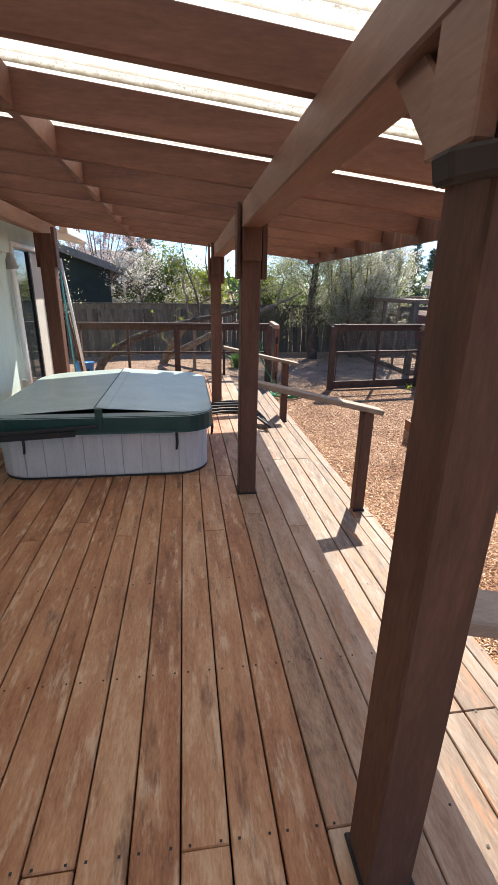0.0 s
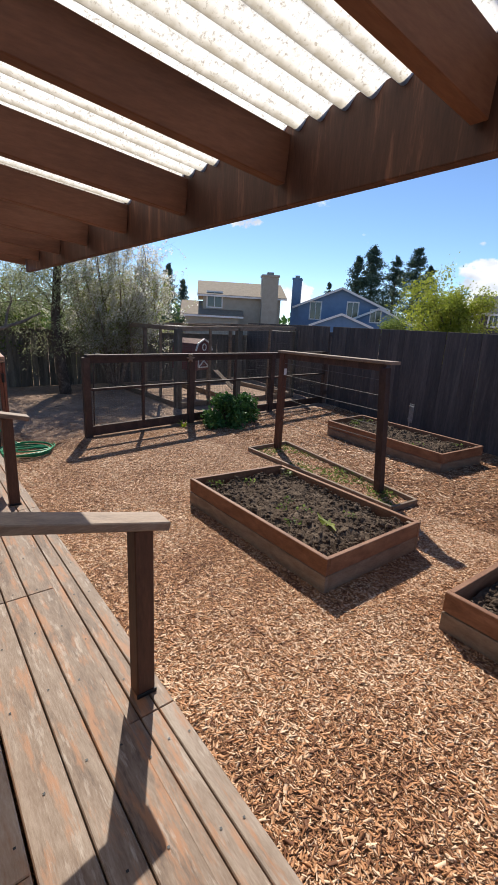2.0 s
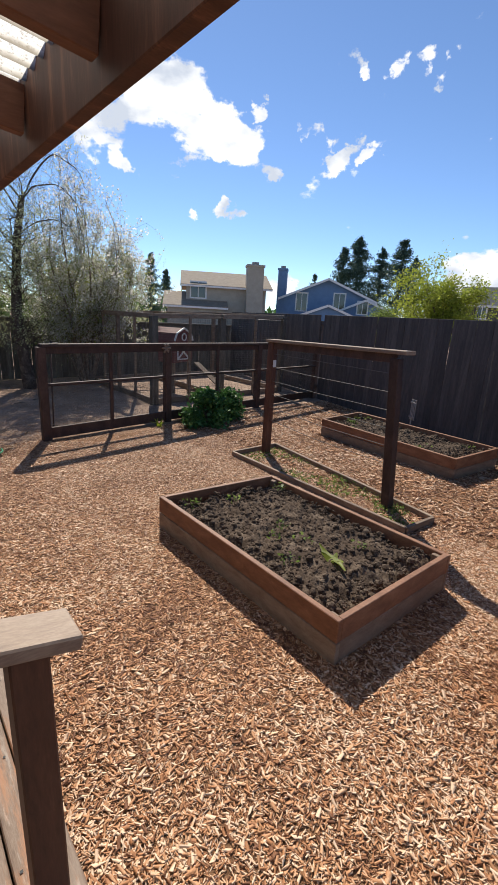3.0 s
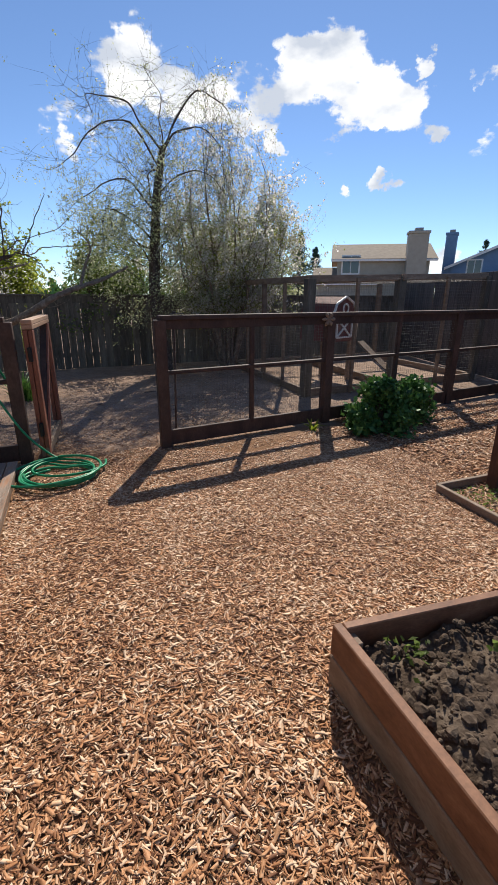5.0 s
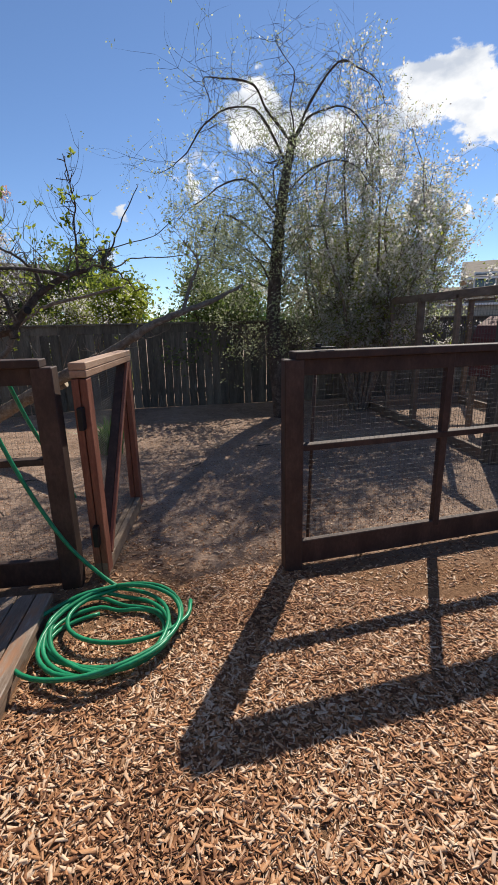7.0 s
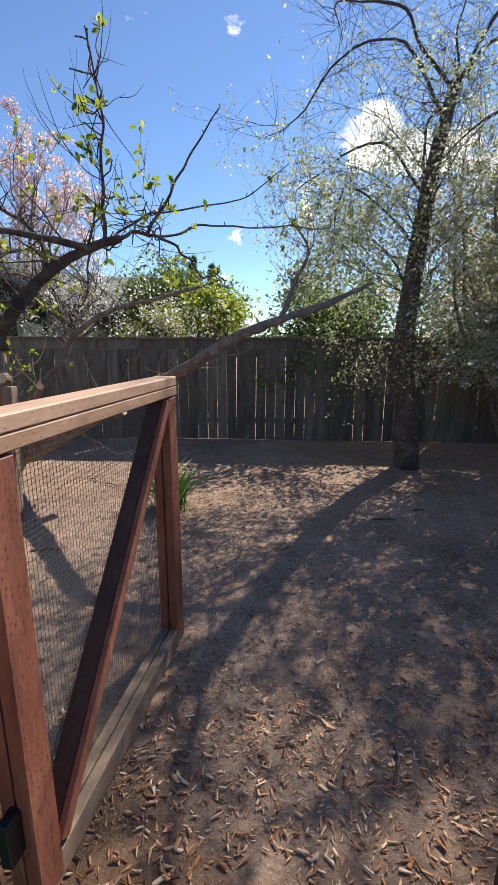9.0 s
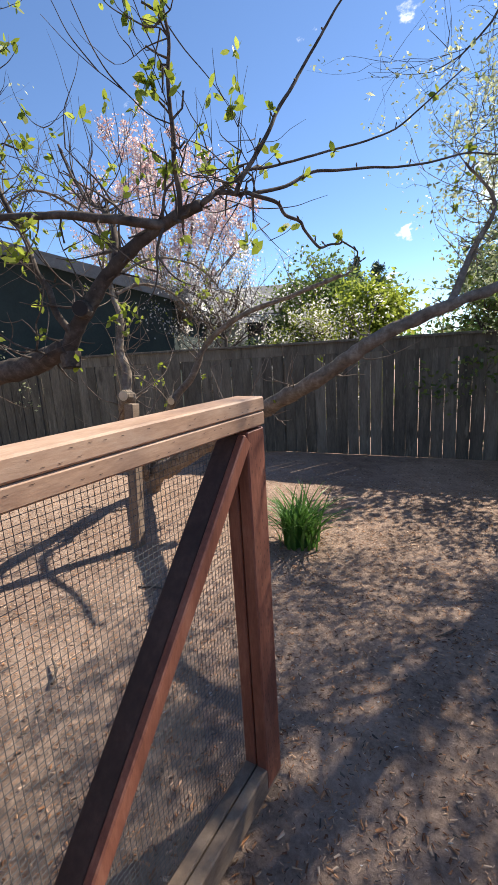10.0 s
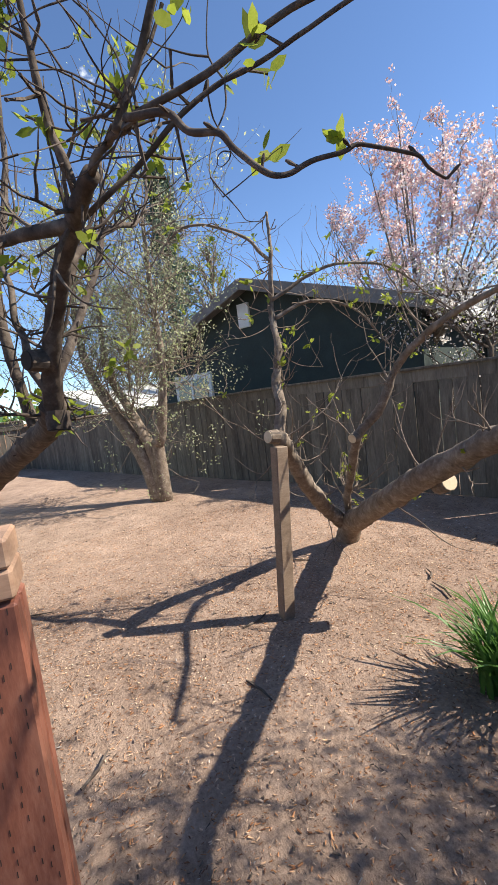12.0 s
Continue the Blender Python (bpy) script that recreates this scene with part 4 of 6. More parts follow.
def build_gate():
    g = thing("gate", "open reddish timber gate with wire mesh and diagonal brace", "gate")
    a, b = Vector((1.772, 8.29, 0)), Vector((1.862, 9.352, 0))
    d = (b - a).normalized()
    n = Vector((-d.y, d.x, 0))
    z0, z1 = G + 0.045, 0.905

    def p(s, z, off=0.0):
        q = a + d * s + n * off
        return (q.x, q.y, z)

    W = (b - a).length
    m = pose(0, 0, 0, 0, 0, math.degrees(math.atan2(d.y, d.x)))
    for s in (0.045, W - 0.045):
        for off in (-0.02, 0.02):
            q = p(s, (z0 + z1 - 0.083) / 2, off * 1.06)
            part("stile", bx(q, (0.088, 0.037, z1 - 0.083 - z0), m, 0.004), REDWOOD, g)
    part("top_rail", st(p(0, z1 - 0.019), p(W, z1 - 0.019), 0.088, 0.038, 0.004), GATE_TOP, g)
    part("upper_rail", st(p(0.0, z1 - 0.0585), p(W, z1 - 0.0585), 0.086, 0.038, 0.004), GATE_TOP, g)
    for off in (-0.02, 0.02):
        part("lower_rail", st(p(0.0, z0 + 0.03, off), p(W, z0 + 0.03, off), 0.036, 0.088, 0.004), CEDAR_OLD, g)
    part("brace", st(p(0.10, z0 + 0.09, -0.032), p(W - 0.09, z1 - 0.10, -0.032), 0.022, 0.046, 0.004, up=(d.x, d.y, 0.6)), REDWOOD, g)
    # back layer added in darker timber: the brace's shaded face as colour
    part("brace", st(p(0.10, z0 + 0.09, 0.009), p(W - 0.09, z1 - 0.10, 0.009), 0.058, 0.044, 0.004, up=(d.x, d.y, 0.6)), DARKWOOD, g, "back layer of the brace, shade put into its dark colour")
    wire_panel("wire_mesh", p(0.09, 0, 0.042), p(W - 0.09, 0, 0.042), z0 + 0.07, z1 - 0.085, g, 0.0145, 0.0005)
    # short slits pressed into the treated timber
    s = Soup()
    mg = np.random.default_rng(77)

    def slit(s0, zc, ds, dz, off, skip=0.3):
        if mg.uniform() < skip:
            return
        q = Vector(p(s0 + mg.normal(0, 0.003), zc + mg.normal(0, 0.002), off))
        u, v = d * ds[0] + Vector((0, 0, ds[1])), d * dz[0] + Vector((0, 0, dz[1]))
        s.add([q - u - v, q + u - v, q + u + v, q - u + v], [(0, 1, 2, 3)])

    for s0 in (0.045, W - 0.045):
        for k in range(50):
            for c_ in range(4):
                slit(s0 - 0.030 + 0.02 * c_, z0 + 0.05 + 0.0215 * k + 0.011 * (c_ % 2), (0.0007, 0), (0, 0.0045), -0.0405)
    for zc in (z1 - 0.019, z1 - 0.0585):
        for k in range(30):
            for c_ in range(2):
                slit(0.03 + 0.034 * k + 0.017 * c_, zc - 0.008 + 0.016 * c_, (0.004, 0), (0, 0.0005), -0.0448 if zc > z1 - 0.04 else -0.0438, 0.55)
    o = part("slit_mass", s.mesh("slit_mass"), DARKWOOD, g)
    o["kind"] = "stuff"
    for z in (-0.05, 0.62):
        part("hinge", bx(p(-0.02, z), (0.05, 0.03, 0.12), m, 0.004), BLACKIRON, g)


build_gate()


# ---- hoses ----
def build_hoses():
    h = thing("garden_hose", "green garden hose coiled on the wood chips", "hose")
    g = np.random.default_rng(5)
    s = Soup()
    pts = []
    for k in range(6):
        r = 0.225 + 0.022 * k
        cx, cy = 1.905 + g.normal(0, 0.025) - 0.006 * k, 7.82 + g.normal(0, 0.03)
        for i in range(14):
            a = 2 * math.pi * i / 14 + 1.9
            rr = r * (1 + 0.10 * math.cos(2 * a + k)) + g.normal(0, 0.004)
            pts.append((cx + rr * 1.08 * math.cos(a), cy + rr * 0.95 * math.sin(a), G + 0.022 + 0.011 * k + 0.008 * math.sin(a * 2 + k)))
    for i in range(9):
        a = 1.9 + 2 * math.pi * i / 11
        pts.append((1.98 + 0.30 * math.cos(a), 7.90 + 0.22 * math.sin(a), G + 0.06))
    path = smooth_path(pts, 3)
    s.tube(path, [0.0105] * len(path), 8)
    part("coil", s.mesh("coil"), HOSE, h, smooth=True)
    run = smooth_path([(1.90, 8.13, G + 0.04), (1.78, 8.17, -0.22), (1.62, 8.19, -0.02), (1.45, 8.20, 0.35), (1.33, 8.19, 0.75), (1.29, 8.22, 0.93), (1.32, 8.30, 0.955), (1.37, 8.38, 0.88), (1.45, 8.42, 0.6), (1.54, 8.45, 0.35), (1.62, 8.5, 0.1)], 5)
    s = Soup()
    s.tube(run, [0.0105] * len(run), 8)
    part("run", s.mesh("run"), HOSE, h, smooth=True)


build_hoses()


# ---- raised beds ----
def build_bed(label, corners, seed, h=0.28, weed=False, fill=0.07):
    """Two courses of boards round soil; corners in plan, anticlockwise."""
    b = thing("raised_bed", label, "raised bed", group="raised garden beds")
    c = [Vector((*p, 0)) for p in corners]
    cen = sum(c, Vector()) / 4
    g = np.random.default_rng(seed)
    for i in range(4):
        u, v = c[i], c[(i + 1) % 4]
        inn = (cen - (u + v) / 2).normalized() * 0.02
        ext = (v - u).normalized() * (0.0 if i % 2 else 0.04)
        for k, (z, m) in enumerate(((G + h * 0.25, CEDAR_OLD), (G + h * 0.75, CEDAR))):
            j = float(g.normal(0, 0.003))
            part("board", st(u + inn + ext + Vector((0, 0, z + j)), v + inn - ext + Vector((0, 0, z + j)), 0.038, h * 0.5 - 0.004, 0.004), m, b)
        q = u + (cen - u).normalized() * 0.085
        part("corner_post", bx((q.x, q.y, G + h / 2 - 0.01), (0.06, 0.06, h - 0.03), None, 0.003), CEDAR_OLD, b)
    n = 96
    s = Soup()
    vv = []
    for j in range(n + 1):
        for i in range(n + 1):
            a, t = 0.03 + 0.94 * i / n, 0.03 + 0.94 * j / n
            p = (c[0] * (1 - a) + c[1] * a) * (1 - t) + (c[3] * (1 - a) + c[2] * a) * t
            e = min(a, 1 - a, t, 1 - t)
            z = G + h - fill - 0.04 + 0.05 * min(1, e * 6) + 0.055 * noise.noise(p * 5 + Vector((seed, 0, 0))) + 0.022 * noise.noise(p * 17 + Vector((seed, 3, 0))) + 0.014 * noise.noise(p * 45) + 0.008 * noise.noise(p * 90)
            vv.append((p.x, p.y, z))
    s.add(vv, [(j * (n + 1) + i, j * (n + 1) + i + 1, (j + 1) * (n + 1) + i + 1, (j + 1) * (n + 1) + i) for j in range(n) for i in range(n)])
    part("soil", s.mesh("soil"), SOIL, b, "dark crumbly soil", smooth=True)
    # clods
    s = Soup()
    for k in range(3200):
        a, t = g.uniform(0.05, 0.95, 2)
        p = (c[0] * (1 - a) + c[1] * a) * (1 - t) + (c[3] * (1 - a) + c[2] * a) * t
        r = min(0.03, float(g.lognormal(-4.8, 0.6)))
        z = G + h - fill + 0.009 + 0.055 * noise.noise(p * 5 + Vector((seed, 0, 0))) + 0.022 * noise.noise(p * 17 + Vector((seed, 3, 0)))
        ph = g.uniform(0, 6.28)
        pts = [(p.x, p.y, z + r * 0.75)]
        for zz, rr, m in ((0.4, 0.75, 6), (-0.3, 1.0, 6)):
            pts += [(p.x + r * rr * g.uniform(0.75, 1.2) * math.cos(ph + 6.283 * i / m), p.y + r * rr * g.uniform(0.75, 1.2) * math.sin(ph + 6.283 * i / m), z + r * (zz + g.uniform(-0.2, 0.2))) for i in range(m)]
        s.add(pts, [(0, 1 + i, 1 + (i + 1) % 6) for i in range(6)] + [(1 + i, 7 + i, 7 + (i + 1) % 6, 1 + (i + 1) % 6) for i in range(6)])
    o = part("clod_mass", s.mesh("clod_mass"), SOIL, b)
    o["kind"] = "stuff"
    sprouts = []
    for k in range(9):
        a, t = g.uniform(0.08, 0.92), (0.80 + 0.14 * g.uniform() if k % 2 else g.uniform(0.1, 0.9))
        p = (c[0] * (1 - a) + c[1] * a) * (1 - t) + (c[3] * (1 - a) + c[2] * a) * t
        sprouts += [(p.x + g.normal(0, 0.035), p.y + g.normal(0, 0.035), G + h - fill + 0.03 + abs(g.normal(0, 0.015))) for _ in range(16)]
    o = leaves("seedling_mass", sprouts, 0.032, LEAF, b, "small green seedlings", 0.3, 0.6, seed + 40)
    o["kind"] = "stuff"
    return b


build_bed("reddish cedar raised bed filled with bare dark soil", [(2.91, 3.32), (4.10, 3.31), (4.10, 5.10), (2.92, 5.22)], 2)
build_bed("reddish cedar raised bed beside the dark fence", [(6.34, 4.34), (7.36, 4.26), (7.54, 6.62), (6.52, 6.57)], 5)
build_bed("reddish cedar raised bed with soil near the path", [(3.25, 0.60), (4.50, 0.58), (4.50, 2.60), (3.26, 2.64)], 8)


# ---- cable trellis ----
def build_trellis():
    t = thing("cable_trellis", "timber trellis with horizontal steel cables", "trellis")
    a, b = Vector((5.13, 6.33, 0)), Vector((4.97, 4.34, 0))
    d = (b - a).normalized()
    m = pose(0, 0, 0, 0, 0, math.degrees(math.atan2(d.y, d.x)))
    for q, mat_ in ((a, STAIN), (b, DARKWOOD)):
        top = q if q is a else q + Vector((-0.075, 0.085, 0))
        part("post", st((q.x, q.y, G - 0.05), (top.x, top.y, 1.11), 0.09, 0.09, 0.005), mat_, t)
    b = b + Vector((-0.075, 0.085, 0))
    u, v = a - d * 0.06, b + d * 0.14
    part("top_rail", st((u.x, u.y, 1.13), (v.x, v.y, 1.17), 0.14, 0.035, 0.004), CEDAR_OLD, t)
    part("under_rail", st((a.x, a.y, 1.075), (b.x, b.y, 1.108), 0.04, 0.08, 0.003), DARKWOOD, t)
    for i in range(6):
        z = 0.97 - 0.17 * i
        s = Soup()
        s.tube([(a.x, a.y, z), ((a.x + b.x) / 2, (a.y + b.y) / 2, z - 0.006 * i), (b.x, b.y, z)], [0.003] * 3, 6)
        part("cable", s.mesh("cable"), WIRE, t)
    e = thing("bed_edging", "weathered low timber edging round a weedy strip", "edging")
    c = [Vector(p) for p in ((4.62, 3.93, 0), (5.04, 3.90, 0), (5.42, 6.45, 0), (4.66, 6.45, 0))]
    for i in range(4):
        u, v = c[i], c[(i + 1) % 4]
        part("board", st((u.x, u.y, G + 0.03), (v.x, v.y, G + 0.03), 0.035, 0.07, 0.004), CEDAR_OLD, e)
    g = np.random.default_rng(4)
    pts = []
    for k in range(1500):
        s_, t_ = g.uniform(0.03, 0.97, 2)
        p = (c[0] * (1 - s_) + c[1] * s_) * (1 - t_) + (c[3] * (1 - s_) + c[2] * s_) * t_
        if noise.noise(p * 2.3) > -0.12:
            pts.append((p.x, p.y, G + 0.015 + g.uniform(0, 0.03)))
    w = leaves("weeds", pts, 0.034, LEAF, None, "", 0.2, 0.5, 9)
    tagged(w, "low green weeds growing in the edged strip", "weeds", kind="stuff")


build_trellis()


# ---- coop and run ----
def build_coop():
    c = thing("chicken_run", "weathered timber and wire run with a small coop", "chicken run")
    x0, x1, y0, y1, top = 5.30, 8.85, 9.80, 12.9, 1.33
    slope = 0.03
    for x, y, w in ((x0, y0, 0.13), (6.95, y0 + 0.1, 0.13), (x1, y0 + 0.2, 0.1), (x0, 11.4, 0.07), (x0, y1, 0.07), (x1, y1, 0.09), (7.0, y1, 0.07), (6.1, y0, 0.05), (7.9, y0 + 0.1, 0.05), (x0, 10.6, 0.05), (x0, 12.2, 0.05)):
        t = top + slope * (x - x0)
        part("post", bx((x, y, (t + G) / 2), (w, w, t - G), None, 0.004), CEDAR_OLD if w < 0.1 else GREYFENCE, c)
    for a, b in (((x0, y0), (x1, y0 + 0.2)), ((x0, y1), (x1, y1)), ((x0, y0), (x0, y1)), ((x1, y0 + 0.2), (x1, y1)), ((6.95, y0), (6.95, y1))):
        za, zb = top + slope * (a[0] - x0), top + slope * (b[0] - x0)
        part("top_rail", st((*a, za), (*b, zb), 0.05, 0.09, 0.004), CEDAR_OLD, c)
        part("base_rail", st((*a, G + 0.06), (*b, G + 0.06), 0.05, 0.12, 0.004), CEDAR_OLD, c)
    for a, b in (((x0, y0), (x1, y0 + 0.2)), ((x0, y0), (x0, y1)), ((x0, y1), (x1, y1))):
        wire_panel("wire_mesh", (*a, 0), (*b, 0), G + 0.1, top, c, 0.045, 0.0009)
    # roof wire
    s = Soup()
    for i in range(36):
        x = x0 + (x1 - x0) * i / 35
        s.tube([(x, y0, top + 0.03), (x, y1, top + 0.03)], [0.0014] * 2, 3, cap=False)
    for i in range(32):
        y = y0 + (y1 - y0) * i / 31
        s.tube([(x0, y, top + 0.03), (x1, y, top + 0.03)], [0.0014] * 2, 3, cap=False)
    o = part("roof_wire", s.mesh("roof_wire"), WIRE, c)
    o["kind"] = "stuff"
    # small barn-shaped coop
    k = thing("coop", "faded red barn-shaped coop with white trim", "coop", (6.40, 11.0, 0), 22)
    prof = [(-0.33, 0.35), (-0.33, 0.82), (-0.25, 0.98), (0.0, 1.09), (0.25, 0.98), (0.33, 0.82), (0.33, 0.35)]
    s = Soup()
    n = len(prof)
    s.add([(x, -0.3, z) for x, z in prof] + [(x, 0.4, z) for x, z in prof], [tuple(range(n)), tuple(range(n, 2 * n))[::-1]] + [(i, i + n, (i + 1) % n + n, (i + 1) % n) for i in range(n)])
    part("body", s.mesh("body"), BARNRED, k)
    for a, b in zip(prof[1:6], prof[2:6]):
        part("trim", st((a[0], -0.315, a[1]), (b[0], -0.315, b[1]), 0.03, 0.035, 0.002, up=(0, 1, 0)), WHITE, k)
    s = Soup()
    ring = [(0.075 * math.cos(a), -0.32, 0.90 + 0.075 * math.sin(a)) for a in (2 * math.pi * i / 16 for i in range(17))]
    s.tube(ring, [0.014] * 17, 6, cap=False)
    part("round_window", s.mesh("round_window"), WHITE, k)
    for a, b in (((-0.22, 0.42), (-0.22, 0.74)), ((0.22, 0.42), (0.22, 0.74)), ((-0.22, 0.74), (0.22, 0.74)), ((-0.22, 0.42), (0.22, 0.42)), ((-0.22, 0.42), (0.2, 0.74)), ((-0.22, 0.74), (0.2, 0.42))):
        part("door_trim", st((a[0], -0.315, a[1]), (b[0], -0.315, b[1]), 0.026, 0.028, 0.002, up=(0, 1, 0)), WHITE, k)
    for x in (-0.28, 0.28):
        for y in (-0.25, 0.35):
            part("leg", bx((x, y, (G + 0.36) / 2), (0.06, 0.06, 0.36 - G), None, 0.003), CEDAR_OLD, k)
    r = thing("ramp", "weathered timber ramp leaning at the coop", "ramp")
    part("board", st((6.75, 10.55, 0.36), (6.95, 10.0, -0.05), 0.18, 0.02, 0.003), CEDAR_OLD, r)
    star = thing("metal_ornament", "small metal flower ornament on a fence post", "ornament", (4.79, 8.42, 0.86))
    s = Soup()
    for i in range(6):
        a = 2 * math.pi * i / 6
        s.tube([(0, 0, 0), (0.055 * math.cos(a), -0.01, 0.055 * math.sin(a)), (0.085 * math.cos(a), 0, 0.085 * math.sin(a))], [0.006, 0.022, 0.004], 6)
    part("petals", s.mesh("petals"), CEDAR_OLD, star)


build_coop()


# ---- boundary fences ----
def board_fence(name, label, pts, top, material, cap=True, gap=0.004, side=1, width=0.14, drop=None):
    f = thing(name, label, "fence", kind="structure")
    g = np.random.default_rng(len(pts) * 7 + int(top * 10))
    shared = {}
    drop = drop or [0] * len(pts)
    for a, b, ha, hb in zip(pts, pts[1:], drop, drop[1:]):
        a, b = Vector((*a, 0)), Vector((*b, 0))
        d = (b - a)
        n = int(d.length / width)
        d.normalize()
        ang = math.atan2(d.y, d.x)
        for i in range(n):
            k = int(g.integers(0, 3))
            if k not in shared:
                h = top - G - 0.03
                me = mesh_of(bx((0, 0, h / 2), (width - gap - gap * k, 0.019, h), pose(0, 0, 0, 0, (k - 1) * 0.25, 0), 0.003), "board")
                me.materials.append(material)
                shared[k] = me
            o = new("board", shared[k])
            o.parent = f
            q = a + d * ((i + 0.5) * width)
            o.matrix_basis = Matrix.Translation((q.x, q.y, G + 0.005 + ha + (hb - ha) * i / n)) @ Matrix.Rotation(ang, 4, "Z") @ pose(0, float(g.normal(0, 0.003)), 0, 0, float(g.normal(0, 0.25)), 0)
        nrm = Vector((-d.y, d.x, 0)) * side
        for i in range(int(d.length and (b - a).length / 2.4) + 1):
            q = a + d * min(i * 2.4, (b - a).length) + nrm * 0.05
            part("post", bx((q.x, q.y, (top + G) / 2 - 0.1), (0.09, 0.06, top - G - 0.2), Matrix.Rotation(ang, 4, "Z"), 0.004), material, f)
        for z in (G + 0.28, top - 0.20):
            u, v = a + nrm * 0.03, b + nrm * 0.03
            part("rail", st((u.x, u.y, z + ha), (v.x, v.y, z + hb), 0.038, 0.085, 0.003), material, f)
        if cap:
            u, v = a + nrm * 0.015, b + nrm * 0.015
            part("cap_board", st((u.x, u.y, top - 0.07 + ha), (v.x, v.y, top - 0.07 + hb), 0.055, 0.14, 0.004), material, f)
            part("cap_top", st((u.x, u.y, top + 0.012 + ha), (v.x, v.y, top + 0.012 + hb), 0.14, 0.03, 0.004), material, f)
    return f


board_fence("fence_south", "weathered grey board fence with a capped top", [(10.3, 13.95), (0.2, 13.75), (-3.2, 12.65), (-12.0, 9.1)], 1.085, GREYFENCE, side=-1, gap=0.0025, drop=(0, 0, 0, -0.2))
board_fence("fence_east", "tall dark weathered board fence", [(6.75, -1.5), (9.05, 9.0), (10.3, 13.95)], 1.56, EASTFENCE, cap=False, side=-1, gap=0.0008)
board_fence("fence_west", "weathered board fence along the far side", [(-12.0, 9.1), (-13.0, 2.0)], 1.09, GREYFENCE, side=1)


# ---- far houses ----
def house(name, label, x, y, rz, w, d, eave, ridge, wall, roof, windows, chimney=None, over=0.35):
    """A gabled house; its ridge runs along its own x, the front faces its own -y. Windows: face, offset, height, width, tall."""
    h = thing(name, label, "house", (x, y, G), rz)
    s = Soup()
    s.add([(-w / 2, -d / 2, 0), (w / 2, -d / 2, 0), (w / 2, d / 2, 0), (-w / 2, d / 2, 0), (-w / 2, -d / 2, eave), (w / 2, -d / 2, eave), (w / 2, d / 2, eave), (-w / 2, d / 2, eave), (-w / 2, 0, ridge), (w / 2, 0, ridge)],
          [(0, 1, 5, 4), (2, 3, 7, 6), (1, 2, 6, 9, 5), (3, 0, 4, 8, 7)])
    wl = part("wall", s.mesh("wall"), wall, h)
    sl = (ridge - eave) / (d / 2)
    for sg in (-1, 1):
        a = Vector((0, 0, ridge + 0.06))
        b = Vector((0, sg * (d / 2 + over), eave - over * sl + 0.06))
        mid = (a + b) / 2
        ang = math.degrees(math.atan2(b.z - a.z, (b.y - a.y)))
        part("roof", bx((0, mid.y, mid.z), (w + 2 * over, (b - a).length, 0.12), pose(0, 0, 0, ang, 0, 0), 0.01), roof, h)
        part("fascia", bx((0, b.y, b.z - 0.06), (w + 2 * over, 0.05, 0.16), None, 0.005), WHITE, h)
        for e in (-1, 1):
            part("barge_board", bx((e * (w / 2 + over), mid.y, mid.z - 0.05), (0.05, (b - a).length, 0.2), pose(0, 0, 0, ang, 0, 0), 0.005), WHITE if wall is BLUEWALL else roof, h)
    for face, off, z, ww, wh in windows:
        if face == "front":
            m, c = pose(0, 0, 0), (off, -d / 2, z)
        elif face == "right":
            m, c = pose(0, 0, 0, 0, 0, 90), (w / 2, off, z)
        else:
            m, c = pose(0, 0, 0, 0, 0, -90), (-w / 2, off, z)
        win = part("window", bx(c, (ww + 0.24, 0.10, wh + 0.24), m, 0.01), WHITE, h)
        part("pane", bx(c, (ww, 0.13, wh), m, 0), GLASS, win)
        part("mullion", bx(c, (0.06, 0.16, wh), m, 0), WHITE, win)
    if chimney:
        cx, cy, cw, ch = chimney
        ck = part("chimney", bx((cx, cy, ch / 2), (cw, cw * 0.8, ch), None, 0.02), wall, h)
        part("chimney_cap", bx((cx, cy, ch + 0.1), (cw * 1.1, cw * 0.9, 0.2), None, 0.02), wall, ck)
        part("flue", bx((cx, cy, ch + 0.3), (cw * 0.4, cw * 0.4, 0.3), None, 0.02), CONCRETE, ck)
    return h


def polar(az, r):
    return 1.3 + r * math.sin(radians(az)), 2.2 + r * math.cos(radians(az))


hx_, hy_ = polar(36.4, 46)
house("house", "taupe two-storey house with tan shingle roof and chimney", hx_, hy_, -32, 7.4, 7.0, 4.4, 5.7, TANWALL, SHINGLE, [("front", -2.6, 3.9, 1.3, 1.3)], (2.5, -3.9, 1.5, 6.1), 0.5)
hx_, hy_ = polar(32.9, 44.5)
house("garage_wing", "taupe lower wing with a sloping shingle roof", hx_, hy_, -32, 5.0, 6.5, 2.5, 3.7, TANWALL, SHINGLE, [], None, 0.4)
hx_, hy_ = polar(49.2, 50)
house("house", "blue house with white trim and two upper windows", hx_, hy_, -48 + 90, 8, 8.6, 3.9, 5.7, BLUEWALL, GREYSHINGLE, [("left", -1.2, 3.6, 1.0, 1.6), ("left", 2.5, 3.5, 1.0, 1.6)], (-3.3, 4.6, 1.1, 6.4), 0.5)
hx_, hy_ = polar(53.9, 49)
house("house_wing", "blue lower wing with a grey shingle roof", hx_, hy_, -52 + 90, 6, 6.0, 2.6, 3.9, BLUEWALL, GREYSHINGLE, [("left", 0.3, 3.2, 0.9, 1.1)], None, 0.4)
hx_, hy_ = polar(49.5, 43)
house("porch_roof", "white trimmed low gable roof in front of the blue house", hx_, hy_, -48 + 90, 3, 5.2, 2.1, 3.1, BLUEWALL, GREYSHINGLE, [], None, 0.3)
hx_, hy_ = polar(66.8, 38)
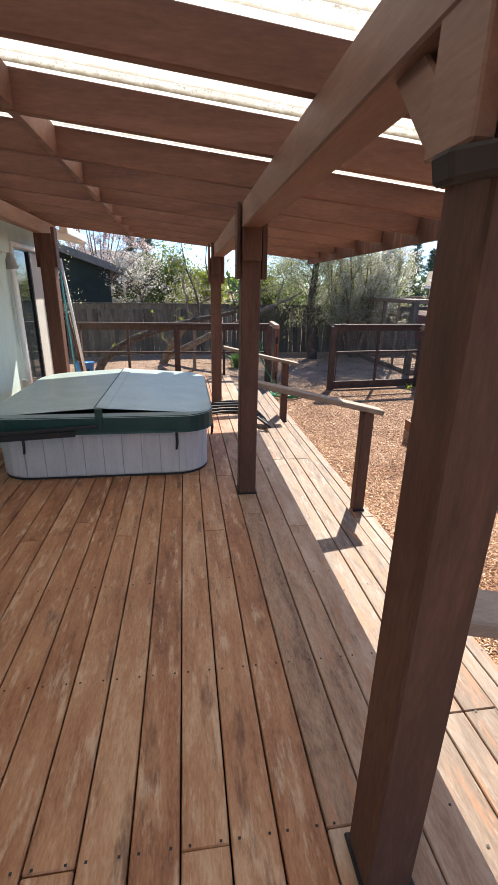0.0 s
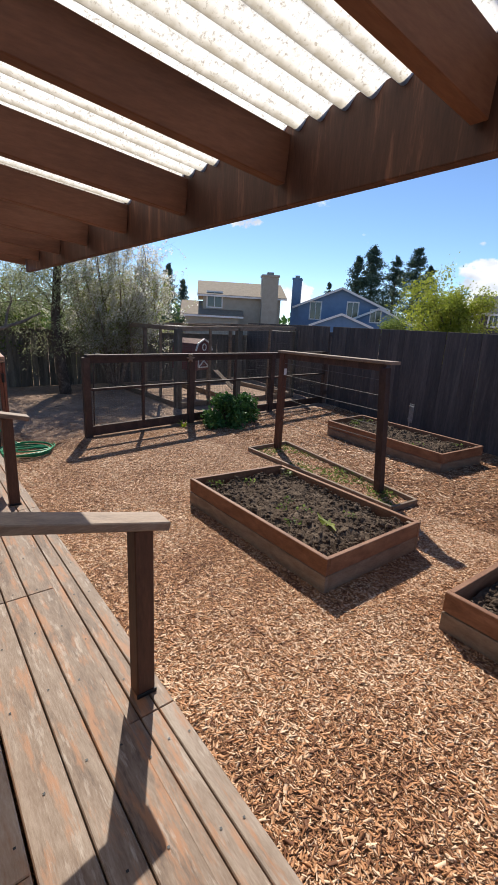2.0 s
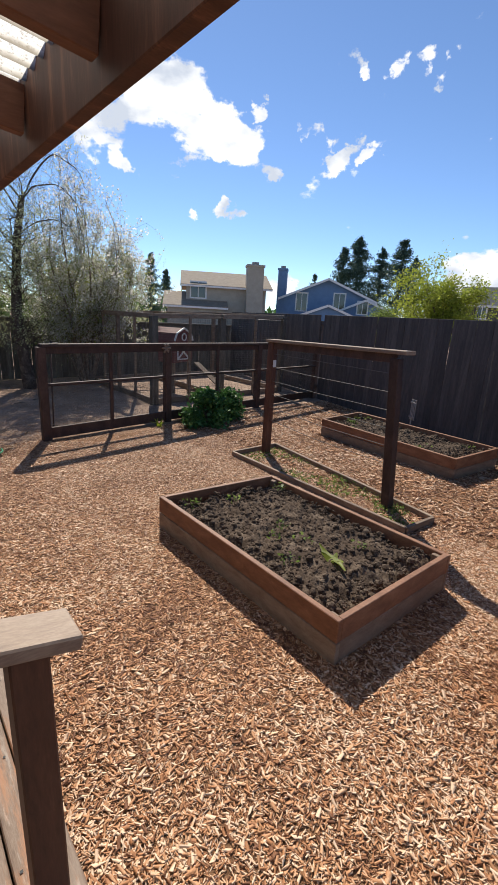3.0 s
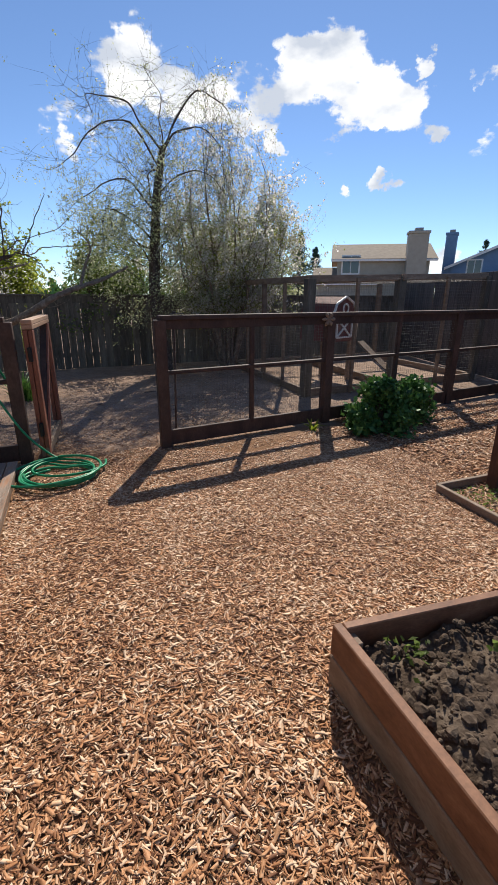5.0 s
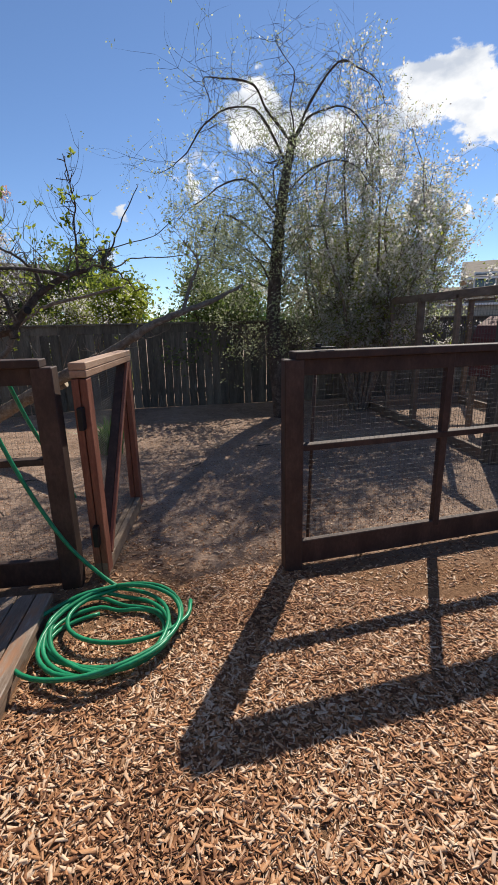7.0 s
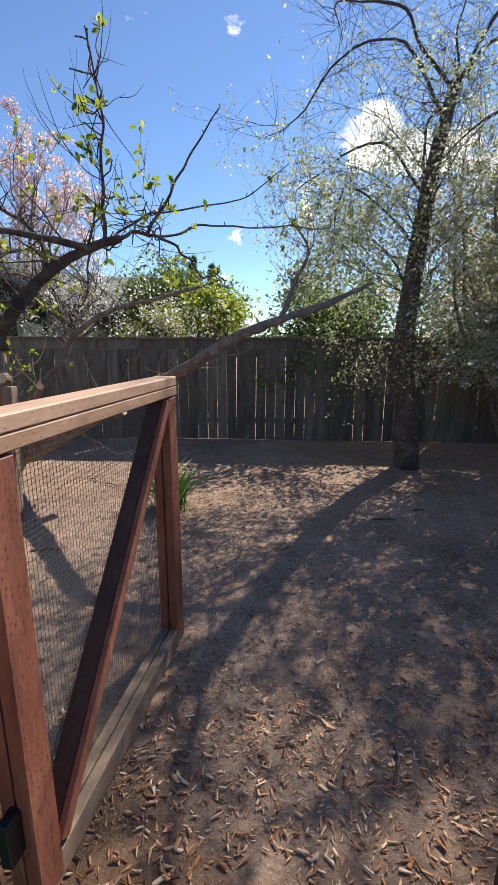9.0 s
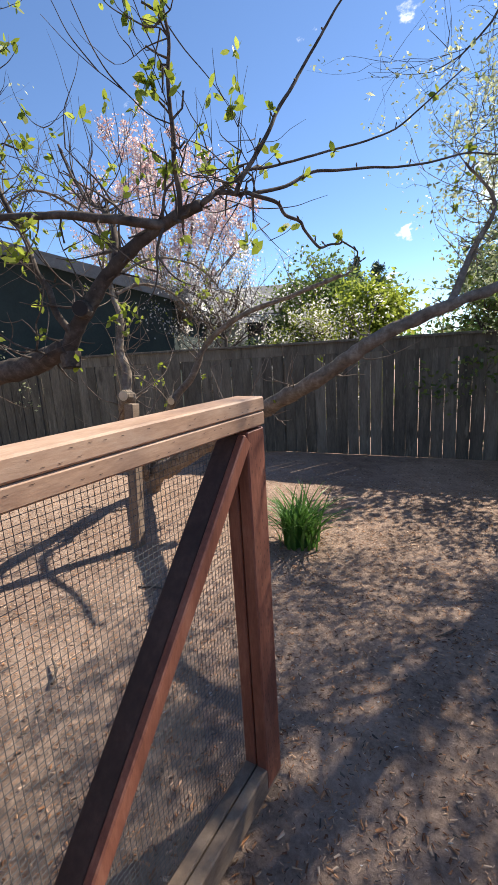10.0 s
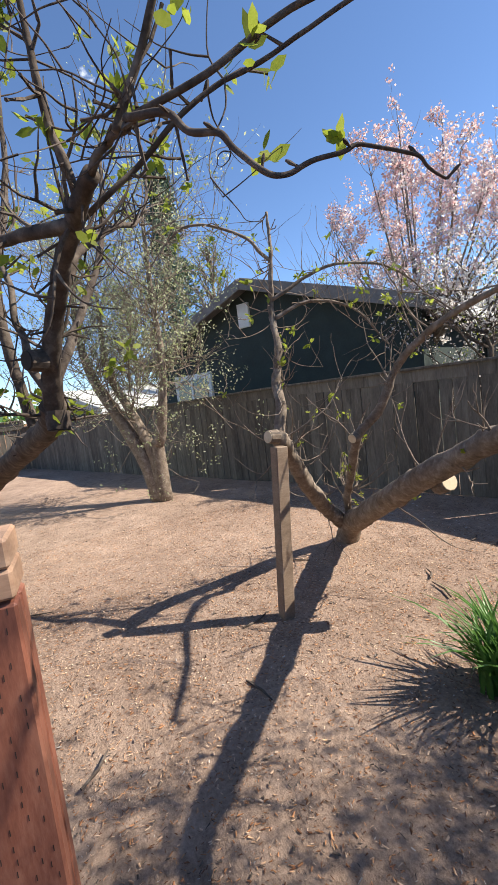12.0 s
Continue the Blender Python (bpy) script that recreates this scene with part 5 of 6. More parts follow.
house("tower_house", "dark small tower with a pyramid roof", hx_, hy_, -66, 2.6, 2.6, 3.6, 4.7, EASTFENCE, GREYSHINGLE, [("front", 0, 3.0, 0.5, 0.8)], None, 0.25)

# dark green neighbour: gable end parallel to the angled fence
gh = house("house", "dark green one-storey house with a low gable and white window", -6.4, 16.7, 113, 7.0, 6.2, 2.42, 3.42, DARKGREEN, GREYSHINGLE, [("left", 1.95, 1.56, 0.95, 0.6)], None, 0.35)
part("gable_vent", bx((-3.52, 0.25, 2.92), (0.06, 0.28, 0.46), None, 0.006), WHITE, gh, "white gable vent")
house("house", "pale grey low house with white window frames", -5.6, 21.0, 16, 7.4, 6.0, 2.3, 3.3, PALEWALL, GREYSHINGLE, [("front", -2.4, 1.75, 1.0, 0.9), ("front", 0.0, 1.8, 1.2, 0.7), ("front", 2.6, 1.8, 0.9, 0.7)], None, 0.35)
house("shed", "low shed with a slatted pale roof behind the fence", -13.6, 12.2, 113, 4.0, 4.5, 1.5, 2.1, DARKGREEN, PALEWALL, [], None, 0.25)


# ---- trees ----
def branch(soup, pts, r0, r1, sides=8, n=4):
    p = smooth_path(pts, n)
    soup.tube(p, taper(len(p), r0, r1), sides)
    return p


def twigs(soup, tips, path, g, count, length, radius, depth=1, lift=0.3, spread=0.8, lo=0.2, kids=2, fine=False):
    for _ in range(count):
        i = int(g.integers(int(len(path) * lo), len(path)))
        d = Vector(g.normal(0, spread, 3)) + Vector((0, 0, lift))
        grow(soup, tips, path[i], d, length * g.uniform(0.5, 1.3), radius, depth, g, 0.7, lift, kids, 0.3, 4, fine)


def around(tips, n, spread, g):
    t = np.array([tuple(p) for p in tips])
    return t[g.integers(0, len(t), n)] + g.normal(0, spread, (n, 3))


def build_gnarled_tree():
    """Old leaning trunk by the fence with bare arching boughs."""
    t = thing("tree", "old gnarled fruit tree with bare arching twiggy boughs", "tree")
    g = np.random.default_rng(21)
    y = 12.5
    s = Soup()
    tr = branch(s, [(3.74, y, G - 0.05), (3.67, y, 0.3), (3.60, y + 0.02, 1.05), (3.66, y, 2.0), (3.74, y - 0.02, 2.75), (3.88, y, 3.45)], 0.145, 0.055, 10, 6)
    part("trunk", s.mesh("trunk"), BARK, t, smooth=True)
    tips, tw = [], Soup()
    for pts, r0 in (
            ([(3.86, y, 3.40), (3.50, y - 0.15, 3.85), (3.15, y - 0.25, 4.0), (2.80, y - 0.3, 3.90), (2.72, y - 0.3, 3.66)], 0.035),
            ([(3.80, y, 3.15), (3.30, y - 0.25, 3.55), (2.80, y - 0.4, 3.45), (2.42, y - 0.45, 3.12), (2.15, y - 0.45, 2.72)], 0.034),
            ([(3.70, y, 2.45), (3.15, y - 0.2, 2.90), (2.65, y - 0.35, 2.70), (2.30, y - 0.4, 2.25)], 0.030),
            ([(3.66, y, 2.0), (3.20, y - 0.5, 2.35), (2.90, y - 0.9, 2.30), (2.70, y - 1.2, 1.95)], 0.028),
            ([(3.62, y, 1.6), (3.25, y + 0.1, 1.95), (2.75, y + 0.1, 2.0), (2.45, y, 1.75)], 0.024),
            ([(3.88, y, 3.43), (4.20, y - 0.1, 4.10), (4.60, y - 0.15, 4.35), (4.86, y - 0.1, 4.20), (4.98, y - 0.1, 3.85)], 0.034),
            ([(3.86, y, 3.38), (4.20, y - 0.2, 3.75), (4.60, y - 0.3, 3.70), (4.88, y - 0.3, 3.30)], 0.030),
            ([(3.74, y, 2.75), (4.15, y - 0.4, 3.1), (4.55, y - 0.6, 3.0), (4.8, y - 0.7, 2.6)], 0.026),
            ([(3.88, y, 3.45), (3.75, y - 0.1, 3.85), (3.85, y - 0.1, 4.2), (3.70, y - 0.1, 4.45)], 0.022),
            ([(3.70, y, 2.3), (3.60, y - 0.5, 2.9), (3.50, y - 0.8, 3.1), (3.35, y - 1.0, 2.8)], 0.024)):
        b = Soup()
        pts = [Vector(q) + (Vector(g.normal(0, 0.07, 3)) if n_ else Vector()) for n_, q in enumerate(pts)]
        p = branch(b, pts, r0 * 0.55, 0.0035, 7, 5)
        for v in range(len(b.v)):
            q = Vector(b.v[v])
            b.v[v] = tuple(q + 0.035 * Vector((noise.noise(q * 4), noise.noise(q * 4 + Vector((5, 0, 0))), noise.noise(q * 4 + Vector((0, 5, 0))))))
        part("bough", b.mesh("bough"), BARK, t, smooth=True)
        twigs(tw, tips, p, g, 34 if pts[1].z > 3.2 else 40, 0.55, 0.0026, 1, 0.0, 0.8, 0.10, 4)
    for _ in range(44):
        # fine shoots low on the trunk
        a = g.uniform(0, 2 * math.pi)
        grow(tw, tips, tr[int(g.integers(8, 24))], (math.cos(a), math.sin(a), 0.3), g.uniform(0.6, 1.4), 0.009, 2, g, 0.5, 0.15, 3, 0.22, 4)
    tagged(part("twig_mass", tw.mesh("twig_mass"), BARK, t), kind="stuff")
    c = around(tips, 10500, 0.05, g)
    keep = g.uniform(0, 1, len(c)) < np.clip((3.9 - c[:, 2]) / 2.0, 0.14, 1.0)
    pos = (c[keep][:, None, :] + g.normal(0, 0.022, (int(keep.sum()), 4, 3))).reshape(-1, 3)
    leaves("leaves", pos, 0.031, LEAF_PALE, t, "sparse pale leaf buds", 0.2, 0.5, 3)
    low = [q for q in tips if q.z < 2.3]
    leaves("lower_leaves", around(low, 4500, 0.12, g), 0.040, LEAF_PALE, t, "greener low leaves", 0.2, 0.5, 8)


def build_blossom_tree():
    """Many upright stems with white blossom and young leaf beside the old trunk."""
    t = thing("tree", "tall many-stemmed tree in white blossom and pale young leaf", "tree")
    g = np.random.default_rng(27)
    x, y = 5.08, 12.75
    s, tips = Soup(), []
    for k in range(20):
        u = -1 + 2 * (k + 0.5) / 20
        v = g.uniform(-1, 1)
        # a domed outline, a little lower on the outer side
        top = 3.95 - 1.25 * max(0.0, abs(u + 0.1) - 0.3) ** 1.6 * 1.9 + g.normal(0, 0.15) - (1.1 * g.uniform() if k % 2 else 0)
        u *= 0.8 if u < 0 else 1.0
        ex, ey = x + 1.35 * u + g.normal(0, 0.1), y - 0.05 + 0.75 * v
        wob = [Vector((*g.normal(0, 0.13, 2), 0)) for _ in range(4)]
        p = branch(s, [Vector((x + 0.12 * u, y + 0.1 * v, G - 0.05)), Vector((x + 0.5 * u, y + 0.2 * v, 0.6)) + wob[0] * 0.4, Vector((x + 1.05 * u, y + 0.55 * v, 0.55 + 0.27 * top)) + wob[1], Vector((x + 1.4 * u, y + 0.7 * v, 0.3 + 0.66 * top)) + wob[2], Vector((ex, ey, top)) + wob[3]], 0.034, 0.004, 6)
        twigs(s, tips, p, g, 24, 0.60, 0.0034, 1, 0.35, 0.7, 0.25, 3)
    for k in range(22):
        a = g.uniform(0, 2 * math.pi)
        grow(s, tips, (x + g.normal(0, 0.2), y, g.uniform(0.4, 1.5)), (math.cos(a), 0.6 * math.sin(a), 0.35), g.uniform(0.8, 1.45), 0.010, 2, g, 0.5, 0.2, 3, 0.2, 4)
    tagged(part("branch_mass", s.mesh("branch_mass"), BARK_PALE, t), kind="stuff")
    up = [q for q in tips if q.z > 0.6 and (q.x > 4.4 or q.z < 2.7 or g.uniform() < 0.35)]
    c = around(up, 25000, 0.03, g)
    keep = g.uniform(0, 1, len(c)) < np.clip((4.0 - c[:, 2]) / 2.2, 0.22, 1.0)
    pos = (c[keep][:, None, :] + g.normal(0, 0.024, (int(keep.sum()), 4, 3))).reshape(-1, 3)
    pick = g.uniform(0, 1, len(pos)) < 0.52
    leaves("leaves", pos[~pick], 0.036, LEAF_PALE, t, "pale silvery spring leaves", 0.2, 0.5, 3)
    leaves("blossom", pos[pick], 0.036, BLOSSOM, t, "white blossom", 0.0, 0.9, 4)
    low = [q for q in up if q.z < 2.5]
    leaves("lower_leaves", around(low, 12000, 0.12, g), 0.042, LEAF_BRIGHT, t, "greener low leaves", 0.2, 0.5, 5)


build_gnarled_tree()
build_blossom_tree()


def build_apple(name_label, paths, knots, seed, leaf_n, bark=BARK_PALE, twig_count=10, leaf_size=0.05, twig_len=0.45, lo=0.25, cut=CUTWOOD):
    t = thing("apple_tree", name_label, "tree")
    g = np.random.default_rng(seed)
    tips, tw = [], Soup()
    for k, (pts, r0, r1) in enumerate(paths):
        s = Soup()
        if r0 < 0.014:
            # thin wood zigzags from bud to bud
            pts = [q + 0.012 * Vector((noise.noise(q * 7), noise.noise(q * 7 + Vector((5, 0, 0))), noise.noise(q * 7 + Vector((0, 5, 0))))) if i else q for i, q in enumerate(smooth_path(pts, 3))]
            pts = [q + Vector(g.normal(0, 0.006, 3)) if i else q for i, q in enumerate(pts)]
        p = branch(s, pts, r0, r1, 12, 14 if r0 >= 0.014 else 5)
        for v in range(len(s.v)):
            q = Vector(s.v[v])
            s.v[v] = tuple(q + min(r0, 0.06) * (0.20 * Vector((noise.noise(q * 9), noise.noise(q * 9 + Vector((5, 0, 0))), noise.noise(q * 9 + Vector((0, 5, 0))))) + 0.14 * Vector((noise.noise(q * 31), noise.noise(q * 31 + Vector((5, 0, 0))), noise.noise(q * 31 + Vector((0, 5, 0)))))))
        part("trunk" if k == 0 else "limb", s.mesh("limb"), bark, t, smooth=True)
        clear = [q for q in p if q.x < 1.78 or q.y > 10.6] or p[:4]
        count = max(1, round(twig_count * len(clear) / len(p)))
        twigs(tw, tips, clear, g, count, twig_len, min(0.006, max(0.0022, r1 * 0.5)), 1, 0.35, 0.8, lo, 2, True)
        # bud tufts along the bare outer wood
        for q in p[::9]:
            if q.x >= 1.78 and q.y <= 10.6:
                e = (Vector(g.normal(0, 0.6, 3)) + Vector((0, 0, 0.5))).normalized()
                tw.tube([q, q + e * 0.008, q + e * 0.017, q + e * 0.024], [0.003, 0.002, 0.0032, 0.0016], 6)
                tips += [q + e * 0.024] * 2
        # short knobbly spurs with buds
        for _ in range(int(count * 1.5)):
            q = clear[int(g.integers(int(len(clear) * lo), len(clear)))]
            d = (Vector(g.normal(0, 0.8, 3)) + Vector((0, 0, 0.25))).normalized()
            e = (d + Vector(g.normal(0, 0.5, 3))).normalized()
            m = q + d * g.uniform(0.02, 0.05)
            z = m + e * g.uniform(0.015, 0.05)
            tw.tube([q, m, m + e * 0.006, z, z + e * 0.012], [0.004, 0.0028, 0.0038, 0.0024, 0.0038], 5)
            tips.append(z + e * 0.012)
    if tw.v:
        tagged(part("twig_mass", tw.mesh("twig_mass"), bark, t), kind="stuff")
    for c, d, r in knots:
        s = Soup()
        c, d = Vector(c), Vector(d).normalized()
        s.tube([c, c + d * r * 1.6], [r * 1.15, r], 12)
        kn = part("stub", s.mesh("stub"), bark, t, smooth=False)
        s = Soup()
        s.tube([c + d * r * 1.6, c + d * (r * 1.6 + 0.004)], [r * 0.93, r * 0.9], 12)
        part("cut_face", s.mesh("cut_face"), cut, kn, "sawn pale wood" if cut is CUTWOOD else "dark healed knot")
    if leaf_n:
        # young leaves sit in small tufts
        c = around(tips, leaf_n // 6, 0.006, g)
        pos = (c[:, None, :] + g.normal(0, 0.009, (len(c), 6, 3))).reshape(-1, 3)
        leaves("leaves", pos, leaf_size, LEAF_BRIGHT, t, "bright young leaves in tufts", 0.0, 0.55, seed + 1, six=True)
    return t


# leaning apple tree whose low limb reaches towards the tall tree
build_apple("leaning apple tree with a low limb and sawn stubs", [
    ([(-0.58, 11.72, G - 0.05), (-0.40, 11.68, -0.15), (-0.10, 11.54, 0.0), (0.40, 11.39, 0.27), (0.80, 11.26, 0.48), (1.16, 11.15, 0.65), (1.56, 10.99, 0.84), (1.94, 10.92, 1.06), (2.3, 10.97, 1.21), (2.65, 11.1, 1.33), (3.0, 11.25, 1.5)], 0.105, 0.016),
    ([(-0.50, 11.70, -0.2), (-0.42, 11.45, 0.02), (-0.20, 11.15, 0.30), (0.02, 10.88, 0.62), (0.23, 10.70, 0.76)], 0.065, 0.052),
    ([(0.19, 10.73, 0.78), (0.16, 10.78, 0.95), (0.10, 10.80, 1.12), (0.11, 10.84, 1.32), (0.03, 10.86, 1.55), (0.07, 10.88, 1.85), (0.05, 10.9, 2.15)], 0.038, 0.008),
    ([(0.10, 11.40, 0.66), (0.25, 11.50, 0.85), (0.40, 11.55, 1.12), (0.75, 11.55, 1.32), (1.2, 11.5, 1.42), (1.6, 11.4, 1.5)], 0.034, 0.012),
    ([(0.06, 10.87, 1.50), (0.16, 11.08, 1.58), (0.28, 11.32, 1.50), (0.37, 11.50, 1.25)], 0.014, 0.004),
    ([(0.05, 10.87, 1.62), (0.20, 11.20, 1.78), (0.38, 11.60, 1.72), (0.50, 11.85, 1.45)], 0.013, 0.004),
    ([(0.07, 10.88, 1.85), (-0.02, 10.70, 2.05), (-0.15, 10.40, 2.10), (-0.22, 10.20, 1.90)], 0.012, 0.004),
    ([(2.3, 10.97, 1.21), (2.4, 11.15, 1.5), (2.5, 11.25, 1.75), (2.35, 11.15, 1.95)], 0.022, 0.006),
    ([(-0.46, 11.69, -0.14), (-0.36, 11.62, 0.08), (-0.12, 11.5, 0.38), (0.10, 11.40, 0.66)], 0.03, 0.036),
], [((0.80, 11.36, 0.415), (0.93, -0.12, 0.30), 0.054), ((0.25, 10.67, 0.77), (0.2, -1, 0.15), 0.040), ((0.10, 11.40, 0.66), (0.2, -0.9, -0.2), 0.035)], 31, 600, twig_count=16, leaf_size=0.036)

# near bough that arches over the gate
build_apple("apple tree with a heavy bough arching over the yard", [
    ([(-1.7, 8.75, G - 0.05), (-1.55, 8.8, 0.15), (-1.0, 8.98, 0.55), (-0.3, 9.2, 0.78), (0.35, 9.36, 0.93), (0.85, 9.45, 1.02), (1.08, 9.46, 1.08)], 0.09, 0.036),
    ([(1.06, 9.46, 1.06), (1.17, 9.47, 1.19), (1.30, 9.50, 1.33), (1.48, 9.54, 1.44), (1.62, 9.57, 1.485)], 0.030, 0.017),
    ([(1.62, 9.57, 1.485), (1.70, 9.60, 1.52), (1.80, 9.63, 1.49), (1.89, 9.70, 1.42), (1.95, 9.78, 1.35), (2.00, 9.90, 1.37), (2.02, 10.02, 1.33)], 0.0085, 0.002),
    ([(1.50, 9.55, 1.44), (1.62, 9.75, 1.60), (1.80, 10.0, 1.72), (2.1, 10.3, 1.85), (2.35, 10.5, 2.1)], 0.0065, 0.0025),
    ([(1.55, 9.55, 1.46), (1.58, 9.50, 1.66), (1.60, 9.48, 1.9), (1.58, 9.46, 2.2)], 0.009, 0.003),
    ([(1.73, 9.60, 1.50), (1.80, 9.68, 1.68), (1.90, 9.80, 1.90), (2.02, 9.95, 2.15)], 0.008, 0.003),
    ([(1.50, 9.54, 1.44), (1.25, 9.35, 1.47), (1.0, 9.15, 1.46), (0.7, 8.95, 1.52)], 0.016, 0.006),
    ([(0.35, 9.38, 0.95), (0.30, 9.62, 1.40), (0.12, 9.85, 1.9), (0.0, 9.95, 2.5)], 0.030, 0.007),
    ([(0.60, 9.40, 1.0), (0.62, 9.35, 1.5), (0.5, 9.45, 2.0), (0.55, 9.5, 2.6)], 0.024, 0.006),
    ([(1.30, 9.50, 1.33), (1.22, 9.60, 1.50), (1.05, 9.75, 1.62), (0.8, 9.9, 1.78), (0.6, 10.0, 2.05)], 0.013, 0.005),
    ([(1.12, 9.45, 1.12), (1.05, 9.40, 1.35), (0.95, 9.38, 1.62), (0.98, 9.36, 1.95)], 0.013, 0.005),
    ([(1.78, 9.62, 1.50), (1.98, 9.90, 1.62), (2.25, 10.15, 1.66), (2.6, 10.4, 1.70)], 0.006, 0.0025),
], [((1.19, 9.45, 1.20), (0.5, -0.9, 0.0), 0.028), ((1.07, 9.47, 1.06), (0.1, -0.1, -1), 0.034)], 41, 900, BARK, 12, 0.034, 0.32, 0.22, cut=KNOT)

# timber prop under the sawn limb
pr = thing("tree_prop", "grey timber post propping up the sawn limb", "post")
part("shaft", st((0.25, 10.595, G - 0.02), (0.275, 10.665, 0.715), 0.078, 0.078, 0.005), CEDAR_OLD, pr)


def build_multi_stem():
    """Pruned tree of several pale stems before the angled fence."""
    t = thing("tree", "pruned fruit tree of several pale leaning stems", "tree")
    g = np.random.default_rng(51)
    x, y = -3.87, 10.9
    tips, tw = [], Soup()
    for k, (pts, r0, r1) in enumerate((
            ([(x, y, G - 0.05), (x - 0.10, y - 0.10, 0.2), (x - 0.45, y - 0.35, 0.95), (x - 0.75, y - 0.6, 1.6), (x - 0.9, y - 0.7, 2.4), (x - 0.9, y - 0.6, 3.6)], 0.145, 0.03),
            ([(x + 0.05, y, G - 0.05), (x + 0.0, y, 0.3), (x - 0.22, y - 0.2, 1.0), (x - 0.5, y - 0.4, 1.7), (x - 0.4, y - 0.4, 2.8)], 0.115, 0.025),
            ([(x + 0.1, y + 0.05, G - 0.05), (x + 0.08, y + 0.05, 0.3), (x + 0.1, y + 0.05, 0.55)], 0.11, 0.085),
            ([(x + 0.1, y + 0.05, 0.48), (x + 0.2, y + 0.10, 0.66), (x + 0.32, y + 0.15, 1.1), (x + 0.42, y + 0.2, 1.7), (x + 0.35, y + 0.2, 2.5), (x + 0.45, y + 0.2, 3.6)], 0.092, 0.025))):
        s = Soup()
        p = branch(s, pts, r0, r1, 9)
        part("stem", s.mesh("stem"), BARK_PALE, t, smooth=True)
        if k != 2:
            twigs(tw, tips, p, g, 60, 1.15, 0.010, 2, 0.35, 0.85, 0.45, 3)
    tagged(part("twig_mass", tw.mesh("twig_mass"), BARK_PALE, t), kind="stuff")
    leaves("leaves", around(tips, 19000, 0.05, g), 0.042, LEAF_PALE, t, "pale young leaf tufts", 0, 0.5, 52)


build_multi_stem()


def crown_tree(label, x, y, h, rx, rz, mat_leaf, n, seed, leaf=0.09, trunk=0.12, base=0.3, material2=None, n2=0, name="tree", bark=BARK, limbs=26, column=False, z0=G):
    t = thing(name, label, "tree")
    g = np.random.default_rng(seed)
    s, tips = Soup(), []
    p = branch(s, [(x, y, z0 - 0.05), (x + g.normal(0, 0.05), y, z0 + h * 0.3), (x + g.normal(0, 0.1), y, z0 + h * 0.55), (x + g.normal(0, 0.15), y, z0 + h * 0.85)], trunk, trunk * 0.25, 8)
    part("trunk", s.mesh("trunk"), bark, t, smooth=True)
    s = Soup()
    for k in range(limbs):
        f = g.uniform(base, 1.0)
        q = p[min(len(p) - 1, int(f * (len(p) - 1)))]
        a = g.uniform(0, 2 * math.pi)
        reach = rx * (math.sqrt(max(0.08, 1 - (2 * f - 1.1) ** 2)) if not column else (1.05 - 0.6 * f)) * g.uniform(0.55, 1.0)
        up = 1.1 if column else 0.5
        grow(s, tips, q, (math.cos(a), math.sin(a), up), reach * (1.3 if column else 1.0), trunk * 0.3, 2, g, 0.5, 0.2, 3, 0.2, 4)
    tagged(part("branch_mass", s.mesh("branch_mass"), bark, t), kind="stuff")
    leaves("crown", around(tips, n, leaf * 1.6, g), leaf, mat_leaf, t, "", 0.2, 0.55, seed + 1)
    if n2:
        leaves("blossom", around(tips, n2, leaf * 1.3, g), leaf * 0.7, material2, t, "", 0.0, 0.9, seed + 2)
    return t


def build_pink_tree():
    """Many upright stems fanning from one foot, thick with blossom on bare wood."""
    t = thing("magnolia_tree", "pink and white blossoming tree on bare branches", "tree")
    g = np.random.default_rng(61)
    x, y = -2.55, 15.2
    s, tips = Soup(), []
    tk = Soup()
    branch(tk, [(x, y, G - 0.05), (x + 0.04, y, 0.6), (x, y, 1.45)], 0.10, 0.07, 8)
    part("trunk", tk.mesh("trunk"), BARK_PALE, t, smooth=True)
    for k in range(21):
        f = -1 + 2 * k / 20
        dx = 2.1 * f - 0.35
        top = 4.8 - 1.2 * f * f - (0.8 * f if f > 0 else 0) + g.normal(0, 0.22)
        dy = g.uniform(-0.6, 0.9)
        p = branch(s, [(x + 0.03 * f, y, 1.25 + 0.2 * g.uniform()), (x + dx * 0.22, y + dy * 0.2, 1.7), (x + dx * 0.65, y + dy * 0.6, 1.2 + 0.42 * top), (x + dx, y + dy, top)], 0.034, 0.005, 6)
        twigs(s, tips, p, g, 18, 0.45, 0.005, 1, 0.5, 0.5, 0.25, 3)
    tagged(part("branch_mass", s.mesh("branch_mass"), BARK_PALE, t), kind="stuff")
    pick = [q for q in tips if noise.noise(q * 1.6) > -0.25]
    c = around(pick, 6500, 0.035, g)
    pos = (c[:, None, :] + g.normal(0, 0.022, (len(c), 4, 3))).reshape(-1, 3)
    up = (pos[:, 2] + 0.6 * g.normal(size=len(pos)) > 2.5) & (g.uniform(0, 1, len(pos)) < 0.75)
    leaves("pink_blossom", pos[up], 0.046, PINK, t, "pink blossom", 0.0, 0.8, 62)
    leaves("white_blossom", pos[~up], 0.046, BLOSSOM, t, "white blossom", 0.0, 0.8, 63)


